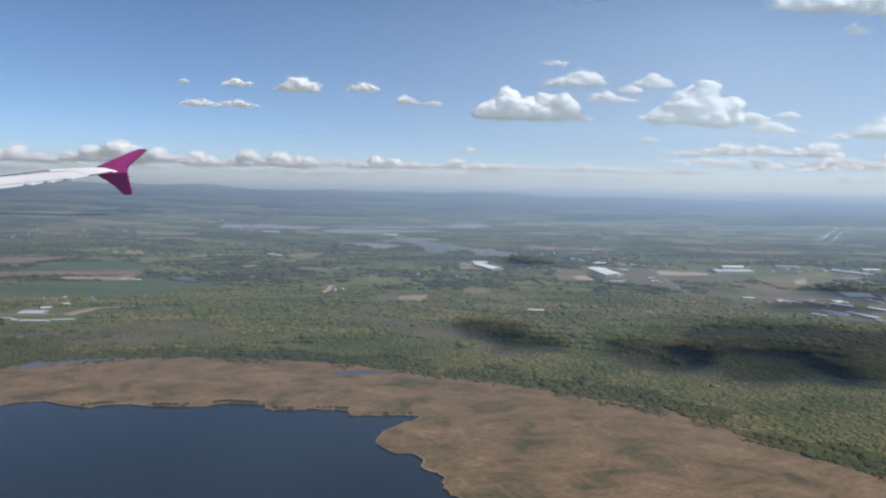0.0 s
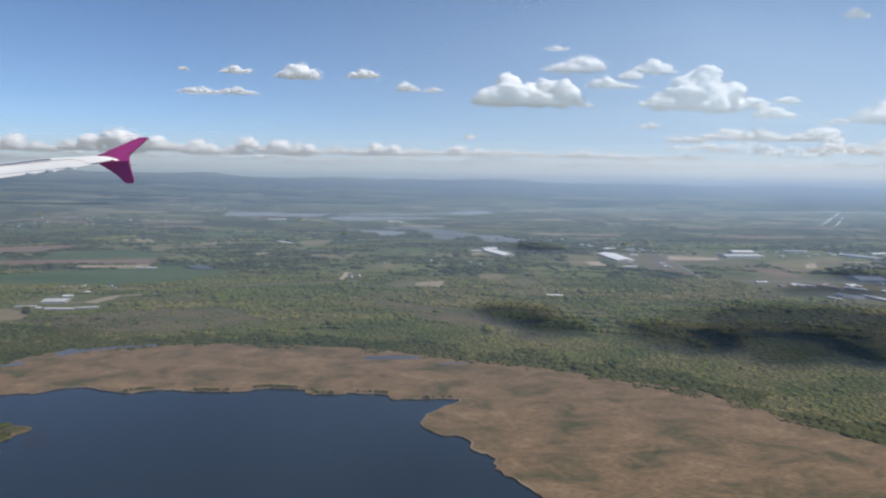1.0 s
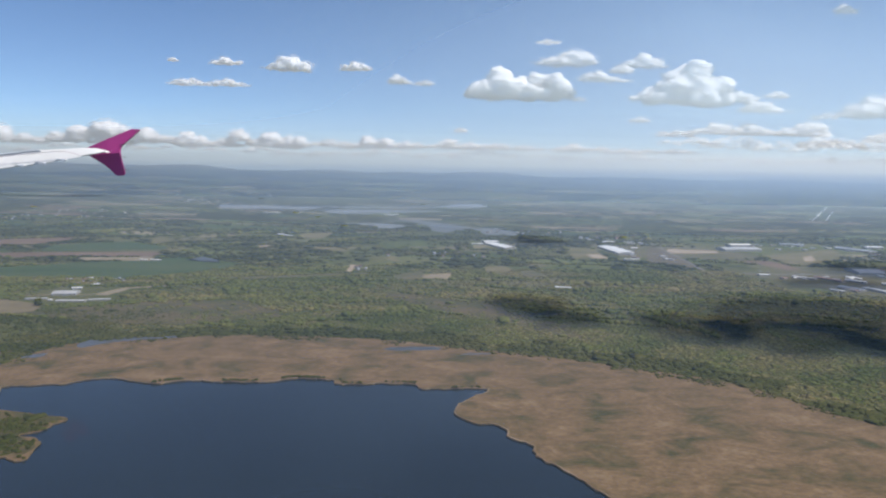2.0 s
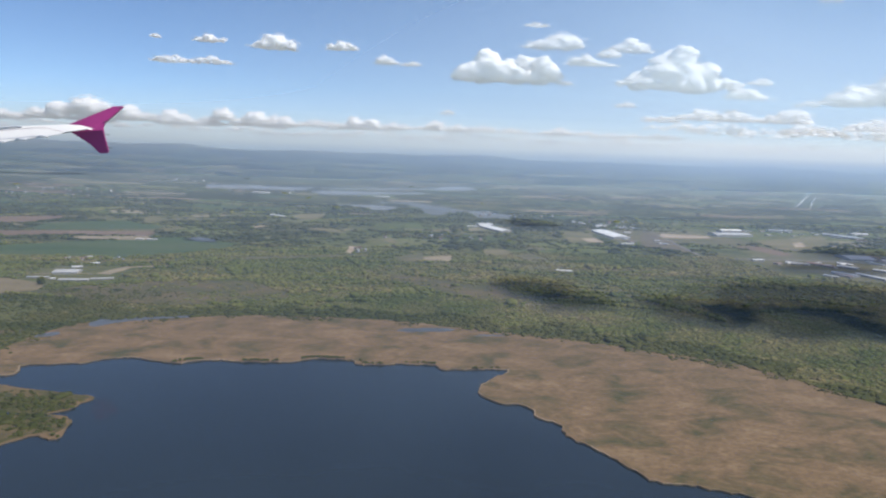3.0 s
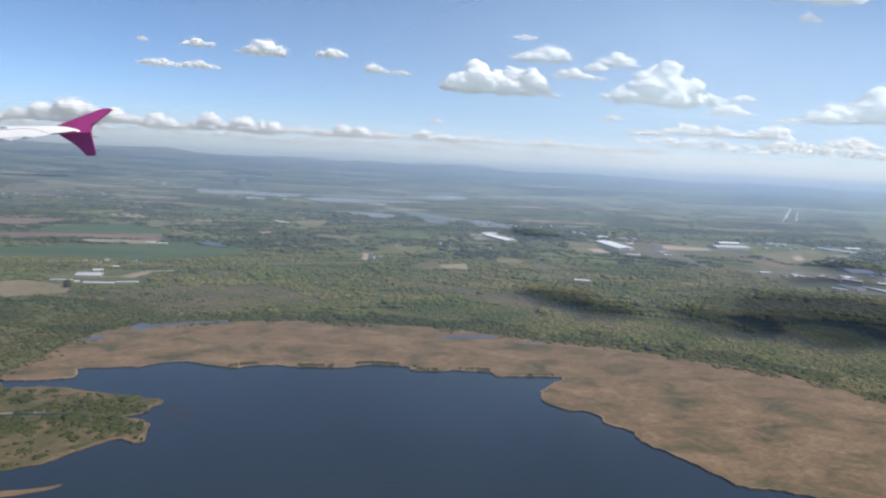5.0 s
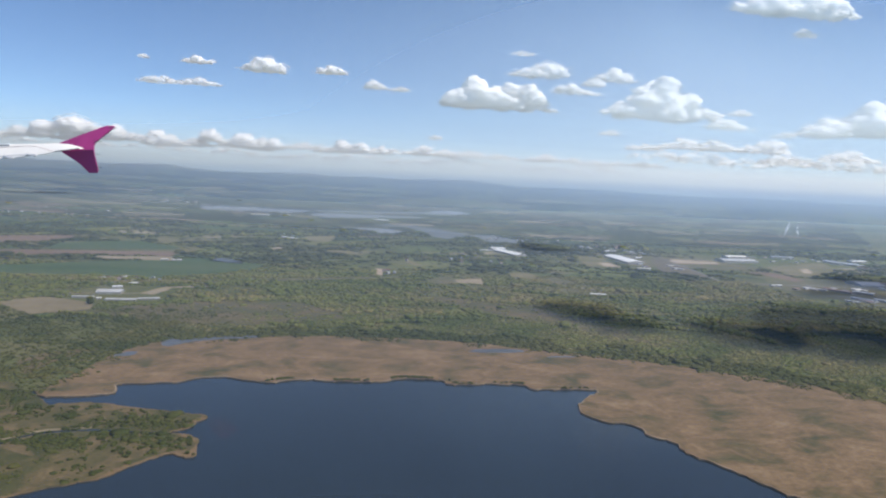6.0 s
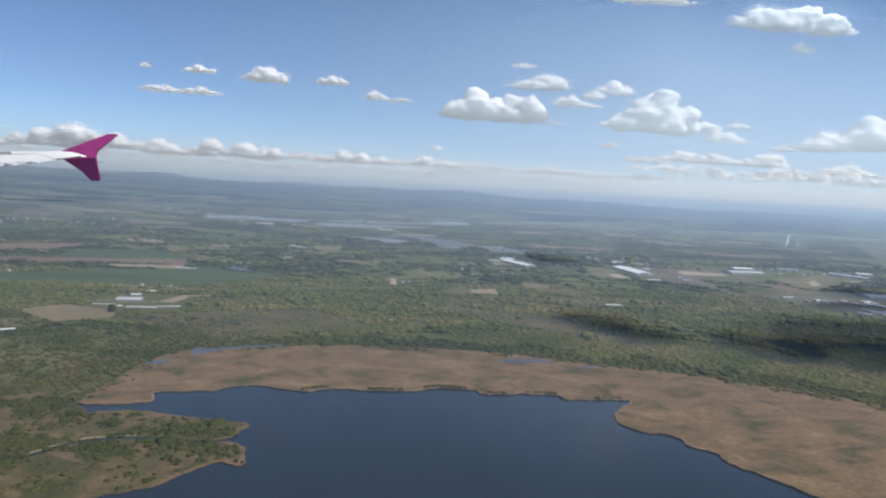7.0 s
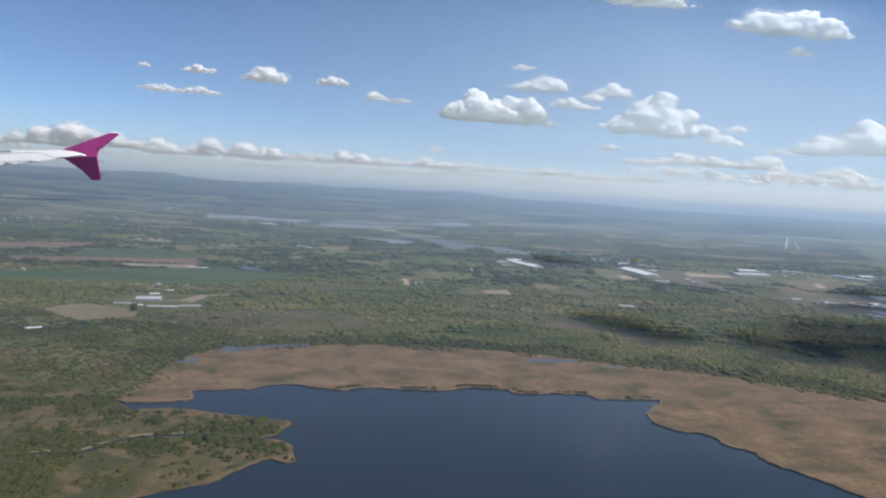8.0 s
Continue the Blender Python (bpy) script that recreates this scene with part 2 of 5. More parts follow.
SOIL = surface("ploughed soil", [(0.15, 0.10, 0.065), (0.20, 0.14, 0.095)], 0.012, 0.25, 0.95, 0.3, 0.2, stretch=(0.25, 1, 1))
FALLOW = surface("dark fallow soil", [(0.110, 0.095, 0.062), (0.150, 0.125, 0.082)], 0.02, 0.3, 0.95, 0.3, 0.2)
YARD_SOIL = surface("trodden tan yard", [(0.150, 0.122, 0.066), (0.21, 0.168, 0.100)], 0.03, 0.4, 0.95, 0.3, 0.2)
STUBBLE = surface("pale stubble", [(0.21, 0.17, 0.10), (0.30, 0.24, 0.16)], 0.02, 0.3, 0.95, 0.3, 0.2)
SAND = surface("bare sandy ground", [(0.30, 0.23, 0.155), (0.42, 0.34, 0.25)], 0.03, 0.4, 0.95, 0.3, 0.2)
OLIVE = surface("rough grass", [(0.095, 0.096, 0.042), (0.145, 0.122, 0.066)], 0.02, 0.3, 0.95, 0.3, 0.2)
ASPHALT = surface("road surface", [(0.16, 0.15, 0.14), (0.22, 0.21, 0.19)], 0.05, 0.8, 0.9, 0.1, 0.05)
TAN_GRASS = surface("dry brown grass", [(0.100, 0.104, 0.042), (0.150, 0.130, 0.060), (0.21, 0.172, 0.095)], 0.018, 0.3, 0.95, 0.3, 0.2, (0.35, 0.65), (0.4, 1, 1))
CONCRETE = surface("concrete", [(0.40, 0.39, 0.37), (0.52, 0.51, 0.48)], 0.06, 0.8, 0.85, 0.1, 0.05)
LEAF = foliage("tree leaves", [(0.127, 0.156, 0.049), (0.171, 0.196, 0.056), (0.229, 0.236, 0.071), (0.290, 0.266, 0.095)])
LEAF_DEEP = foliage("alder leaves", [(0.077, 0.093, 0.028), (0.107, 0.121, 0.035), (0.145, 0.146, 0.044), (0.190, 0.171, 0.057)])
LEAF_PALE = foliage("scrub leaves", [(0.180, 0.185, 0.067), (0.246, 0.230, 0.084), (0.314, 0.269, 0.108), (0.372, 0.299, 0.146)])
LEAF_FAR = foliage("far wood leaves", [(0.058, 0.074, 0.028), (0.086, 0.100, 0.034), (0.126, 0.128, 0.044), (0.165, 0.150, 0.058)])
LEAF_DARK = foliage("dark fir needles", [(0.018, 0.030, 0.014), (0.026, 0.040, 0.018), (0.036, 0.050, 0.022)])
BARK = surface("bark", [(0.07, 0.05, 0.035), (0.12, 0.09, 0.065)], 0.6, 6.0)
CLOUD = cloud_material("cumulus", 0.95, 0.012, False)
CLOUD_SOFT = cloud_material("small cumulus", 0.80, 0.02, False)
CLOUD_FAINT = cloud_material("faint cumulus", 0.50, 0.02, False)
WISP = cloud_material("cloud wisps", 0.34, 0.03, True)
OVERHEAD = cloud_material("sunlit cumulus overhead", 0.26, 0.02, False)
OVERHEAD_EDGE = cloud_material("thin cumulus edge overhead", 0.16, 0.02, False)
HIGH_CLOUD = cloud_material("thin cumulus", 0.85, 0.02, True)
ROOF_WHITE = paint("white sheet roof", (0.74, 0.71, 0.66), 0.45, 0.05, 0.15)
ROOF_GREY = paint("grey sheet roof", (0.45, 0.44, 0.42), 0.7, 0.1, 0.12)
ROOF_BLUE = paint("blue-grey sheet roof", (0.34, 0.355, 0.37), 0.7, 0.1, 0.12)
ROOF_TILE = paint("clay tile roof", (0.20, 0.12, 0.09), 0.85, 0.2, 0.6)
ROOF_BROWN = paint("rusty brown roof", (0.30, 0.20, 0.17), 0.8, 0.15, 0.2)
WALL_PALE = paint("pale render", (0.36, 0.34, 0.30), 0.9, 0.08, 0.3)
WALL_GREY = paint("grey cladding", (0.38, 0.37, 0.35), 0.8, 0.08, 0.2)
GLASS_DARK = paint("dark window", (0.11, 0.11, 0.11), 0.4, 0.1, 0.5)
DOOR_GREY = paint("grey roller door", (0.30, 0.31, 0.33), 0.6, 0.1, 0.5)
WING_WHITE = paint("white aircraft paint", (0.82, 0.80, 0.77), 0.4, 0.05, 0.004)
WING_GREY = paint("grey aircraft paint", (0.66, 0.67, 0.70), 0.4, 0.06, 0.004)
WING_SEAM = paint("reddish seam", (0.68, 0.60, 0.60), 0.5, 0.1, 0.004)
MAGENTA = paint("magenta aircraft paint", (0.38, 0.045, 0.20), 0.4, 0.06, 0.004)


# ---- building blocks ----
def finish(name, bm, material, parent=None, label=""):
    me = bpy.data.meshes.new(name)
    bm.to_mesh(me)
    bm.free()
    me.materials.append(material)
    ob = new(name, me)
    if parent is not None:
        ob.parent = parent
    if label:
        ob["label"] = label
    return ob


def part(name, bm, material, parent, label=""):
    return finish(name, bm, material, parent, label)


def empty(name, m):
    ob = new(name)
    ob.matrix_world = m
    return ob


def add_box(bm, x0, x1, y0, y1, z0, z1):
    v = [bm.verts.new((x, y, z)) for z in (z0, z1) for x, y in ((x0, y0), (x1, y0), (x1, y1), (x0, y1))]
    for f in ((3, 2, 1, 0), (4, 5, 6, 7), (0, 1, 5, 4), (1, 2, 6, 5), (2, 3, 7, 6), (3, 0, 4, 7)):
        bm.faces.new([v[i] for i in f])


def box(x0, x1, y0, y1, z0, z1):
    bm = bmesh.new()
    add_box(bm, x0, x1, y0, y1, z0, z1)
    return bm


def winding(points, closed=True, step=6.0, rough=1.5, seed=0.0):
    """A smooth, slightly ragged line through a few corners."""
    pts = [Vector((x, y)) for x, y in points]
    n = len(pts)
    out = []
    for i in range(n if closed else n - 1):
        p0, p1, p2, p3 = (pts[(i + k) % n] if closed else pts[min(max(i + k, 0), n - 1)] for k in (-1, 0, 1, 2))
        steps = max(2, int((p2 - p1).length / step))
        for j in range(steps):
            u = j / steps
            q = 0.5 * ((2 * p1) + (p2 - p0) * u + (2 * p0 - 5 * p1 + 4 * p2 - p3) * u * u + (3 * p1 - p0 - 3 * p2 + p3) * u ** 3)
            w = noise.noise((q.x * 0.09, q.y * 0.09, seed)) + 0.9 * noise.noise((q.x * 0.25, q.y * 0.25, seed + 9))
            v = noise.noise((q.x * 0.09, q.y * 0.09, seed + 5)) + 0.9 * noise.noise((q.x * 0.25, q.y * 0.25, seed + 14))
            out.append(q + Vector((w, v)) * rough)
    if not closed:
        out.append(pts[-1])
    return out


def sheet(name, outline, z, material, label, category, thick=0.0, edge=None, kind="structure"):
    """A flat piece of land with that outline; with a thickness it has a bank round it."""
    bm = bmesh.new()
    low = [bm.verts.new((p.x, p.y, z)) for p in outline]
    edges = [bm.edges.new((low[i], low[(i + 1) % len(low)])) for i in range(len(low))]
    bmesh.ops.triangle_fill(bm, edges=edges, use_beauty=True, use_dissolve=False)
    for f in bm.faces:
        if f.normal.z < 0:
            f.normal_flip()
    if thick:
        foot = [bm.verts.new((p.x, p.y, z - thick)) for p in outline]
        for i in range(len(low)):
            j = (i + 1) % len(low)
            f = bm.faces.new((low[i], low[j], foot[j], foot[i]))
            f.material_index = 1
    ob = finish(name, bm, material)
    if edge:
        ob.data.materials.append(edge)
    return tagged(ob, label, category, kind=kind)


def band(name, points, width, z, material, label, category, seed=0.0):
    line = winding(points, False, 12.0, 0.4, seed)
    bm = bmesh.new()
    rows = []
    for i, p in enumerate(line):
        d = (line[min(i + 1, len(line) - 1)] - line[max(i - 1, 0)]).normalized()
        s = Vector((-d.y, d.x)) * width / 2
        rows.append((bm.verts.new((p.x + s.x, p.y + s.y, z)), bm.verts.new((p.x - s.x, p.y - s.y, z))))
    for (a, b), (c, d) in zip(rows, rows[1:]):
        bm.faces.new((a, b, d, c))
    return tagged(finish(name, bm, material), label, category, kind="structure")


def inside(points, poly):
    """Which rows of an (n, 2) array lie in the outline."""
    x, y = points[:, 0], points[:, 1]
    hit = np.zeros(len(points), bool)
    for a, b in zip(poly, poly[1:] + poly[:1]):
        if a.y == b.y:
            continue
        cross = ((a.y > y) != (b.y > y)) & (x < (b.x - a.x) * (y - a.y) / (b.y - a.y) + a.x)
        hit ^= cross
    return hit


def noise_at(points, scale, seed):
    return np.array([noise.fractal((x * scale, y * scale, seed), 0.8, 2.0, 4) for x, y in points])


# ---- land and water ----
def terrain(x, y):
    """Height of the land: flat, then low hills that rise to a wavy skyline."""
    rise = min(max((y - 3480) / 1420, 0.0), 1.0)
    west = min(max((1400 - x) / 4200, 0.0), 1.0)
    ridge = 0.96 + 0.13 * noise.fractal((x * 0.0014, y * 0.0016, 3.0), 0.7, 2.0, 5)
    fold = rise * (1 - 0.6 * rise) * (16 * noise.noise((x * 0.0016, y * 0.005, 8.0)) + 7 * noise.noise((x * 0.006, y * 0.014, 2.0)))
    return rise ** 1.25 * (126 + 34 * west) * ridge + fold


def build_ground():
    xs = np.linspace(-4700, 4700, 150)
    ys = np.concatenate([np.linspace(-1500, 3440, 12), np.linspace(3480, 4940, 60)])
    bm = bmesh.new()
    grid = [[bm.verts.new((x, y, terrain(x, y) if y > 3470 else 0.0)) for x in xs] for y in ys]
    for a, b in zip(grid, grid[1:]):
        for i in range(len(xs) - 1):
            bm.faces.new((a[i], a[i + 1], b[i + 1], b[i]))
    for f in bm.faces:
        f.smooth = True
    return tagged(finish("ground", bm, COUNTRY), "flat green and brown countryside rising to low hills", "ground", kind="structure")


build_ground()

north_shore = [(-402, 461), (-375, 464), (-362, 471), (-366, 484), (-363, 492), (-328, 498), (-305, 511), (-262, 499), (-245, 506), (-184, 504),
               (-160, 514), (-133, 510), (-124, 500), (-71, 502), (-61, 490), (-19, 492), (-13, 486), (-37, 457), (-39, 437), (-31, 423),
               (-12, 416), (-9, 398), (3, 386), (4, 370), (15, 352), (26, 332), (37, 312), (52, 310), (69, 302), (105, 282), (150, 255), (210, 215)]
tree_line = [(340, 230), (318, 320), (292, 362), (257, 411), (233, 433), (209, 463), (183, 503), (140, 530), (50, 584), (-49, 619),
             (-101, 638), (-212, 649), (-298, 637), (-372, 616), (-394, 588), (-400, 551), (-409, 489), (-414, 469)]
south_shore = [(-403, 455), (-387, 440), (-372, 450), (-341, 442), (-307, 432), (-290, 426), (-293, 417), (-296, 406), (-306, 398),
               (-292, 394), (-286, 382), (-281, 366), (-287, 362), (-298, 367), (-314, 348), (-325, 334), (-343, 326), (-372, 305), (-430, 270),
               (-560, 240), (-760, 330), (-700, 520), (-470, 500), (-420, 472)]
REEDS = winding(north_shore + [(x + 7 * noise.noise((x * 0.02, y * 0.02, 1.0)), y + 9 * noise.noise((x * 0.03, y * 0.02, 7.0))) for x, y in tree_line], True, 3.0, 2.1, 1.0)
POINT = winding(south_shore, True, 3.0, 1.4, 2.0)
lake_outline = [Vector(p) for p in ((-420, 470), (-340, 540), (60, 540), (260, 260), (420, 0), (420, -900), (-900, -900), (-900, 200), (-500, 300))]
sheet("lake", lake_outline, 0.05, WATER, "dark blue lake with faint ripples", "lake")
sheet("reed_belt", REEDS, 0.9, REED, "tan dry reed belt along the lake", "reed bed", 1.0, REED_EDGE)
sheet("peninsula", POINT, 0.7, MARSH, "green and tan marsh peninsula in the lake", "peninsula", 0.8, REED_EDGE)
def fringe(points, seed, rough, side, z, label, wide=1.0, material=None):
    """Pale reeds in a thin ragged line along the water's edge."""
    line = winding(points, False, 3.0, rough, seed)
    bm = bmesh.new()
    rows = []
    for i, p in enumerate(line):
        d = (line[min(i + 1, len(line) - 1)] - line[max(i - 1, 0)]).normalized()
        s = Vector((-d.y, d.x)) * side
        w = wide * max(0.05, 0.45 + 1.5 * noise.noise((p.x * 0.05, p.y * 0.05, 3.0 + seed)))
        rows.append([bm.verts.new((*(p + s * k), z + h)) for k, h in ((-0.1, -0.25), (0.25, 0.12), (0.3 + w, 0.0))])
    for a, q in zip(rows, rows[1:]):
        for k in (0, 1):
            bm.faces.new((a[k], a[k + 1], q[k + 1], q[k]))
    bmesh.ops.recalc_face_normals(bm, faces=bm.faces)
    return tagged(finish("reed_fringe", bm, material or REED_PALE), label, "reeds", kind="stuff")


fringe(north_shore, 1.0, 2.1, 1.0, 0.93, "pale dry reed fringe along the shore", 1.1)
fringe(south_shore[:19], 2.0, 1.4, -1.0, 0.73, "pale dry reed fringe round the peninsula", 5.0, REED)
sheet("sandbar", winding([(-380, 298), (-318, 309), (-303, 314), (-312, 306), (-345, 297)], True, 4, 0.7, 4.0), 0.35, REED, "narrow reed-covered bar in the lake", "sandbar", 0.4, REED_EDGE)
PONDS = []
PONDS.append(winding([(-372, 608), (-367, 625), (-345, 634), (-319, 638), (-288, 644), (-287, 637), (-318, 628), (-347, 614), (-362, 597)], True, 6, 1.0))
sheet("pond", PONDS[-1], 0.94, POND, "narrow blue pond between reeds and trees", "pond")
PONDS.append(winding([(-397, 564), (-391, 576), (-382, 579), (-381, 569), (-390, 561)], True, 4, 0.8))
sheet("pool", PONDS[-1], 0.94, POND, "small grey pool at the reed edge", "pond")
PONDS.append(winding([(-374, 554), (-368, 558), (-362, 554), (-362, 542), (-368, 540)], True, 4, 1.0))
sheet("pool", PONDS[-1], 0.94, MARSH, "dark wet hollow in the reeds", "hollow")
PONDS.append(winding([(-92, 597), (-90, 607), (-50, 610), (-46, 600)], True, 6, 1.2))
sheet("pool", PONDS[-1], 0.94, POND, "small blue pool in the reeds", "pond")
PONDS.append(winding([(-26, 584), (-20, 589), (2, 590), (-2, 586)], True, 6, 0.8))
sheet("pool", PONDS[-1], 0.94, POND, "thin blue pool in the reeds", "pond")
band("stream", [(-470, 352), (-424, 370), (-398, 372), (-386, 388), (-373, 397), (-349, 401), (-325, 398), (-302, 396)], 2.0, 0.74, WATER, "dark narrow stream through the marsh", "stream")

MEADOWS = (
    ([(-459, 440), (-446, 454), (-431, 458), (-405, 432), (-402, 416), (-414, 405), (-429, 398), (-441, 416)], "tan dry meadow on the peninsula"),
    ([(-349, 321), (-341, 336), (-320, 351), (-304, 370), (-290, 369), (-285, 379), (-288, 389), (-297, 394), (-306, 378), (-324, 366), (-335, 348), (-348, 338), (-356, 326)], "broad tan reed rim along the peninsula"),
    ([(-393, 382), (-385, 384), (-369, 371), (-366, 361), (-377, 367), (-387, 374)], "tan dry grass beside the stream"),
    ([(-402, 347), (-396, 350), (-387, 339), (-381, 324), (-388, 325), (-395, 338)], "brown bare patch in the marsh"),
)
MEADOWS += (
    ([(-350, 389), (-340, 391), (-337, 377), (-341, 367), (-347, 377)], "tan grassy patch by the stream"),
    ([(-392, 444), (-372, 450), (-348, 442), (-325, 432), (-331, 426), (-357, 435), (-378, 434)], "olive-tan strip along the inlet"),
    ([(-463, 549), (-451, 571), (-417, 594), (-420, 578), (-434, 548), (-434, 516), (-446, 518)], "tan dry meadow among bushes"),
    ([(-545, 590), (-527, 597), (-506, 558), (-496, 514), (-493, 483)], "olive dry meadow among bushes"),
    ([(-457, 479), (-443, 487), (-427, 469), (-436, 460), (-448, 464)], "brown dry meadow among bushes"))
for i, (corners, label) in enumerate(MEADOWS):
    sheet("dry_meadow", winding(corners, True, 5.0, 3.2, 20 + i), 0.735 if corners[0][1] < 450 or i in (0, 5) else 0.1, DRY_MEADOW, label, "meadow")
band("track", [(-470, 357), (-424, 374), (-400, 376), (-390, 390), (-375, 401), (-352, 405)], 2.4, 0.745, STUBBLE, "pale sandy track beside the stream", "track", 8)


def weed_material():
    m, t, p, out = graph("red water weed")
    v = coords(t)
    p.inputs["Base Color"].default_value = (0.10, 0.035, 0.03, 1)
    p.inputs["Roughness"].default_value = 0.5
    clear = t.nodes.new("ShaderNodeBsdfTransparent")
    s = t.nodes.new("ShaderNodeMixShader")
    t.links.new(ramp(t, noise_tex(t, v, 0.12, 5.0, 0.7, 0.5), [(0.42, (0, 0, 0)), (0.75, (0.32, 0.32, 0.32))]), s.inputs[0])
    t.links.new(clear.outputs[0], s.inputs[1]), t.links.new(p.outputs[0], s.inputs[2])
    t.links.new(s.outputs[0], out.inputs["Surface"])
    return m


sheet("water_weed", winding([(-288, 425), (-276, 420), (-266, 404), (-272, 392), (-281, 402), (-286, 414)], True, 4, 2.0, 6.0), 0.062, weed_material(), "reddish weed drifting under the water", "water weed")

FIELDS = (
    ("crop_field", CROP, "even green crop field", [(-891, 982), (-766, 1044), (-692, 1071), (-621, 1125), (-530, 1165), (-479, 1209), (-433, 1162), (-362, 1149), (-370, 1091), (-413, 1033), (-489, 977), (-589, 981), (-728, 966), (-851, 918)]),
    ("crop_field", CROP, "green crop field beyond brown soil", [(-765, 1284), (-778, 1367), (-666, 1443), (-546, 1345), (-561, 1298), (-727, 1271)]),
    ("stubble_field", STUBBLE, "pale stubble strip beside a shed", [(-650, 1188), (-527, 1207), (-508, 1158), (-630, 1148)]),
    ("ploughed_field", SOIL, "brown ploughed strip", [(-842, 1226), (-718, 1255), (-541, 1274), (-531, 1210), (-652, 1206), (-801, 1162)]),
    ("ploughed_field", SOIL, "brown ploughed field at the village", [(-987, 1414), (-936, 1442), (-815, 1504), (-787, 1461), (-820, 1362), (-931, 1330)]),
)
FIELDS += (
    ("scrub_field", BROWN_SCRUB, "brown scrub clearing in the bushes", [(-500, 735), (-385, 812), (-274, 826), (-209, 738), (-321, 684)]),
    ("scrub_field", BROWN_SCRUB, "brown scrub strip in the woods", [(-126, 888), (-66, 874), (-7, 828), (29, 824), (41, 762), (79, 726), (105, 663), (126, 624), (99, 637), (63, 687), (18, 730), (-33, 765), (-91, 835)]),
    ("stubble_field", YARD_SOIL, "tan cleared yard round the farm", [(-596, 777), (-564, 817), (-498, 787), (-486, 749), (-527, 720), (-539, 724)]),
    ("stubble_field", STUBBLE, "pale cleared strip by the farm", [(-470, 850), (-452, 905), (-402, 922), (-400, 912), (-440, 895), (-450, 846)]),
)
FIELDS += (
    ("bare_field", SAND, "bare sandy building ground", [(478, 1446), (574, 1420), (562, 1380), (452, 1366)]),
    ("grass_field", TAN_GRASS, "rough brown grass by the depot", [(263, 1460), (315, 1420), (285, 1256), (225, 1250)]),
    ("bare_field", SAND, "pale gravel patch by the depot", [(272, 1330), (300, 1330), (300, 1265), (268, 1275)]),
    ("grass_field", OLIVE, "dry grass round the grey hall", [(325, 1500), (560, 1480), (640, 1330), (560, 1280), (330, 1290)]),
    ("ploughed_field", FALLOW, "dark brown fallow beside the road", [(448, 1477), (465, 1417), (428, 1130), (400, 1174), (360, 1235)]),
    ("scrub_field", OLIVE, "rough olive ground round the works", [(470, 1105), (640, 1165), (800, 1130), (810, 960), (690, 880), (560, 905)]),
    ("grass_field", TAN_GRASS, "brown fallow ground by the factory", [(637, 1354), (872, 1482), (781, 1309), (637, 1202), (627, 1288)]),
    ("ploughed_field", SOIL, "pinkish bare strip before the works", [(541, 1268), (610, 1263), (613, 1159), (577, 1143), (564, 1220)]),
    ("bare_field", SAND, "small sandy pit by the works", [(710, 1331), (743, 1352), (710, 1283), (680, 1264)]),
)
FIELDS += (
    ("stubble_field", STUBBLE, "tan hedged clearing", [(-57, 1044), (-10, 1064), (-13, 1004), (-58, 1011)]),
    ("grass_field", OLIVE, "rough clearing in the woods", [(-102, 1034), (-57, 1084), (-55, 1049), (-58, 1001), (-93, 993)]),
    ("grass_field", TAN_GRASS, "tan clearing in the woods", [(50, 1143), (81, 1153), (95, 1109), (73, 1071), (47, 1080)]),
    ("grass_field", OLIVE, "olive clearing in the woods", [(96, 1079), (123, 1105), (139, 1059), (107, 1024)]),
    ("bare_field", SAND, "pale yard in the woods", [(-178, 1056), (-178, 1143), (-166, 1138), (-166, 1063)]),
    ("grass_field", OLIVE, "long olive meadow strip in the woods", [(-333, 996), (-208, 1037), (-141, 1059), (-139, 1043), (-252, 1002), (-313, 982)]),
    ("grass_field", TAN_GRASS, "small tan glade among trees", [(-127, 1234), (-109, 1268), (-95, 1207), (-104, 1192)]),
)
FIELDS += (
    ("stubble_field", STUBBLE, "tan field among far woods", [(-568, 1574), (-509, 1595), (-513, 1678), (-491, 1585), (-546, 1545)]),
    ("stubble_field", STUBBLE, "small tan field among far woods", [(-392, 1391), (-371, 1424), (-359, 1385), (-384, 1368)]),
    ("grass_field", TAN_GRASS, "dry field by the greenhouse", [(-356, 1616), (-333, 1675), (-274, 1698), (-273, 1641), (-284, 1501), (-316, 1544)]),
    ("stubble_field", TAN_GRASS, "narrow tan field on the plain", [(-278, 1394), (-237, 1389), (-195, 1328), (-210, 1317), (-260, 1358)]),
    ("grass_field", TAN_GRASS, "tan field beside the ploughed land", [(-636, 1457), (-643, 1551), (-616, 1530), (-583, 1442), (-595, 1398)]),
    ("oxbow_pond", POND, "small blue oxbow pond", [(-462, 1172), (-447, 1216), (-415, 1190), (-395, 1146), (-418, 1150)]),
)
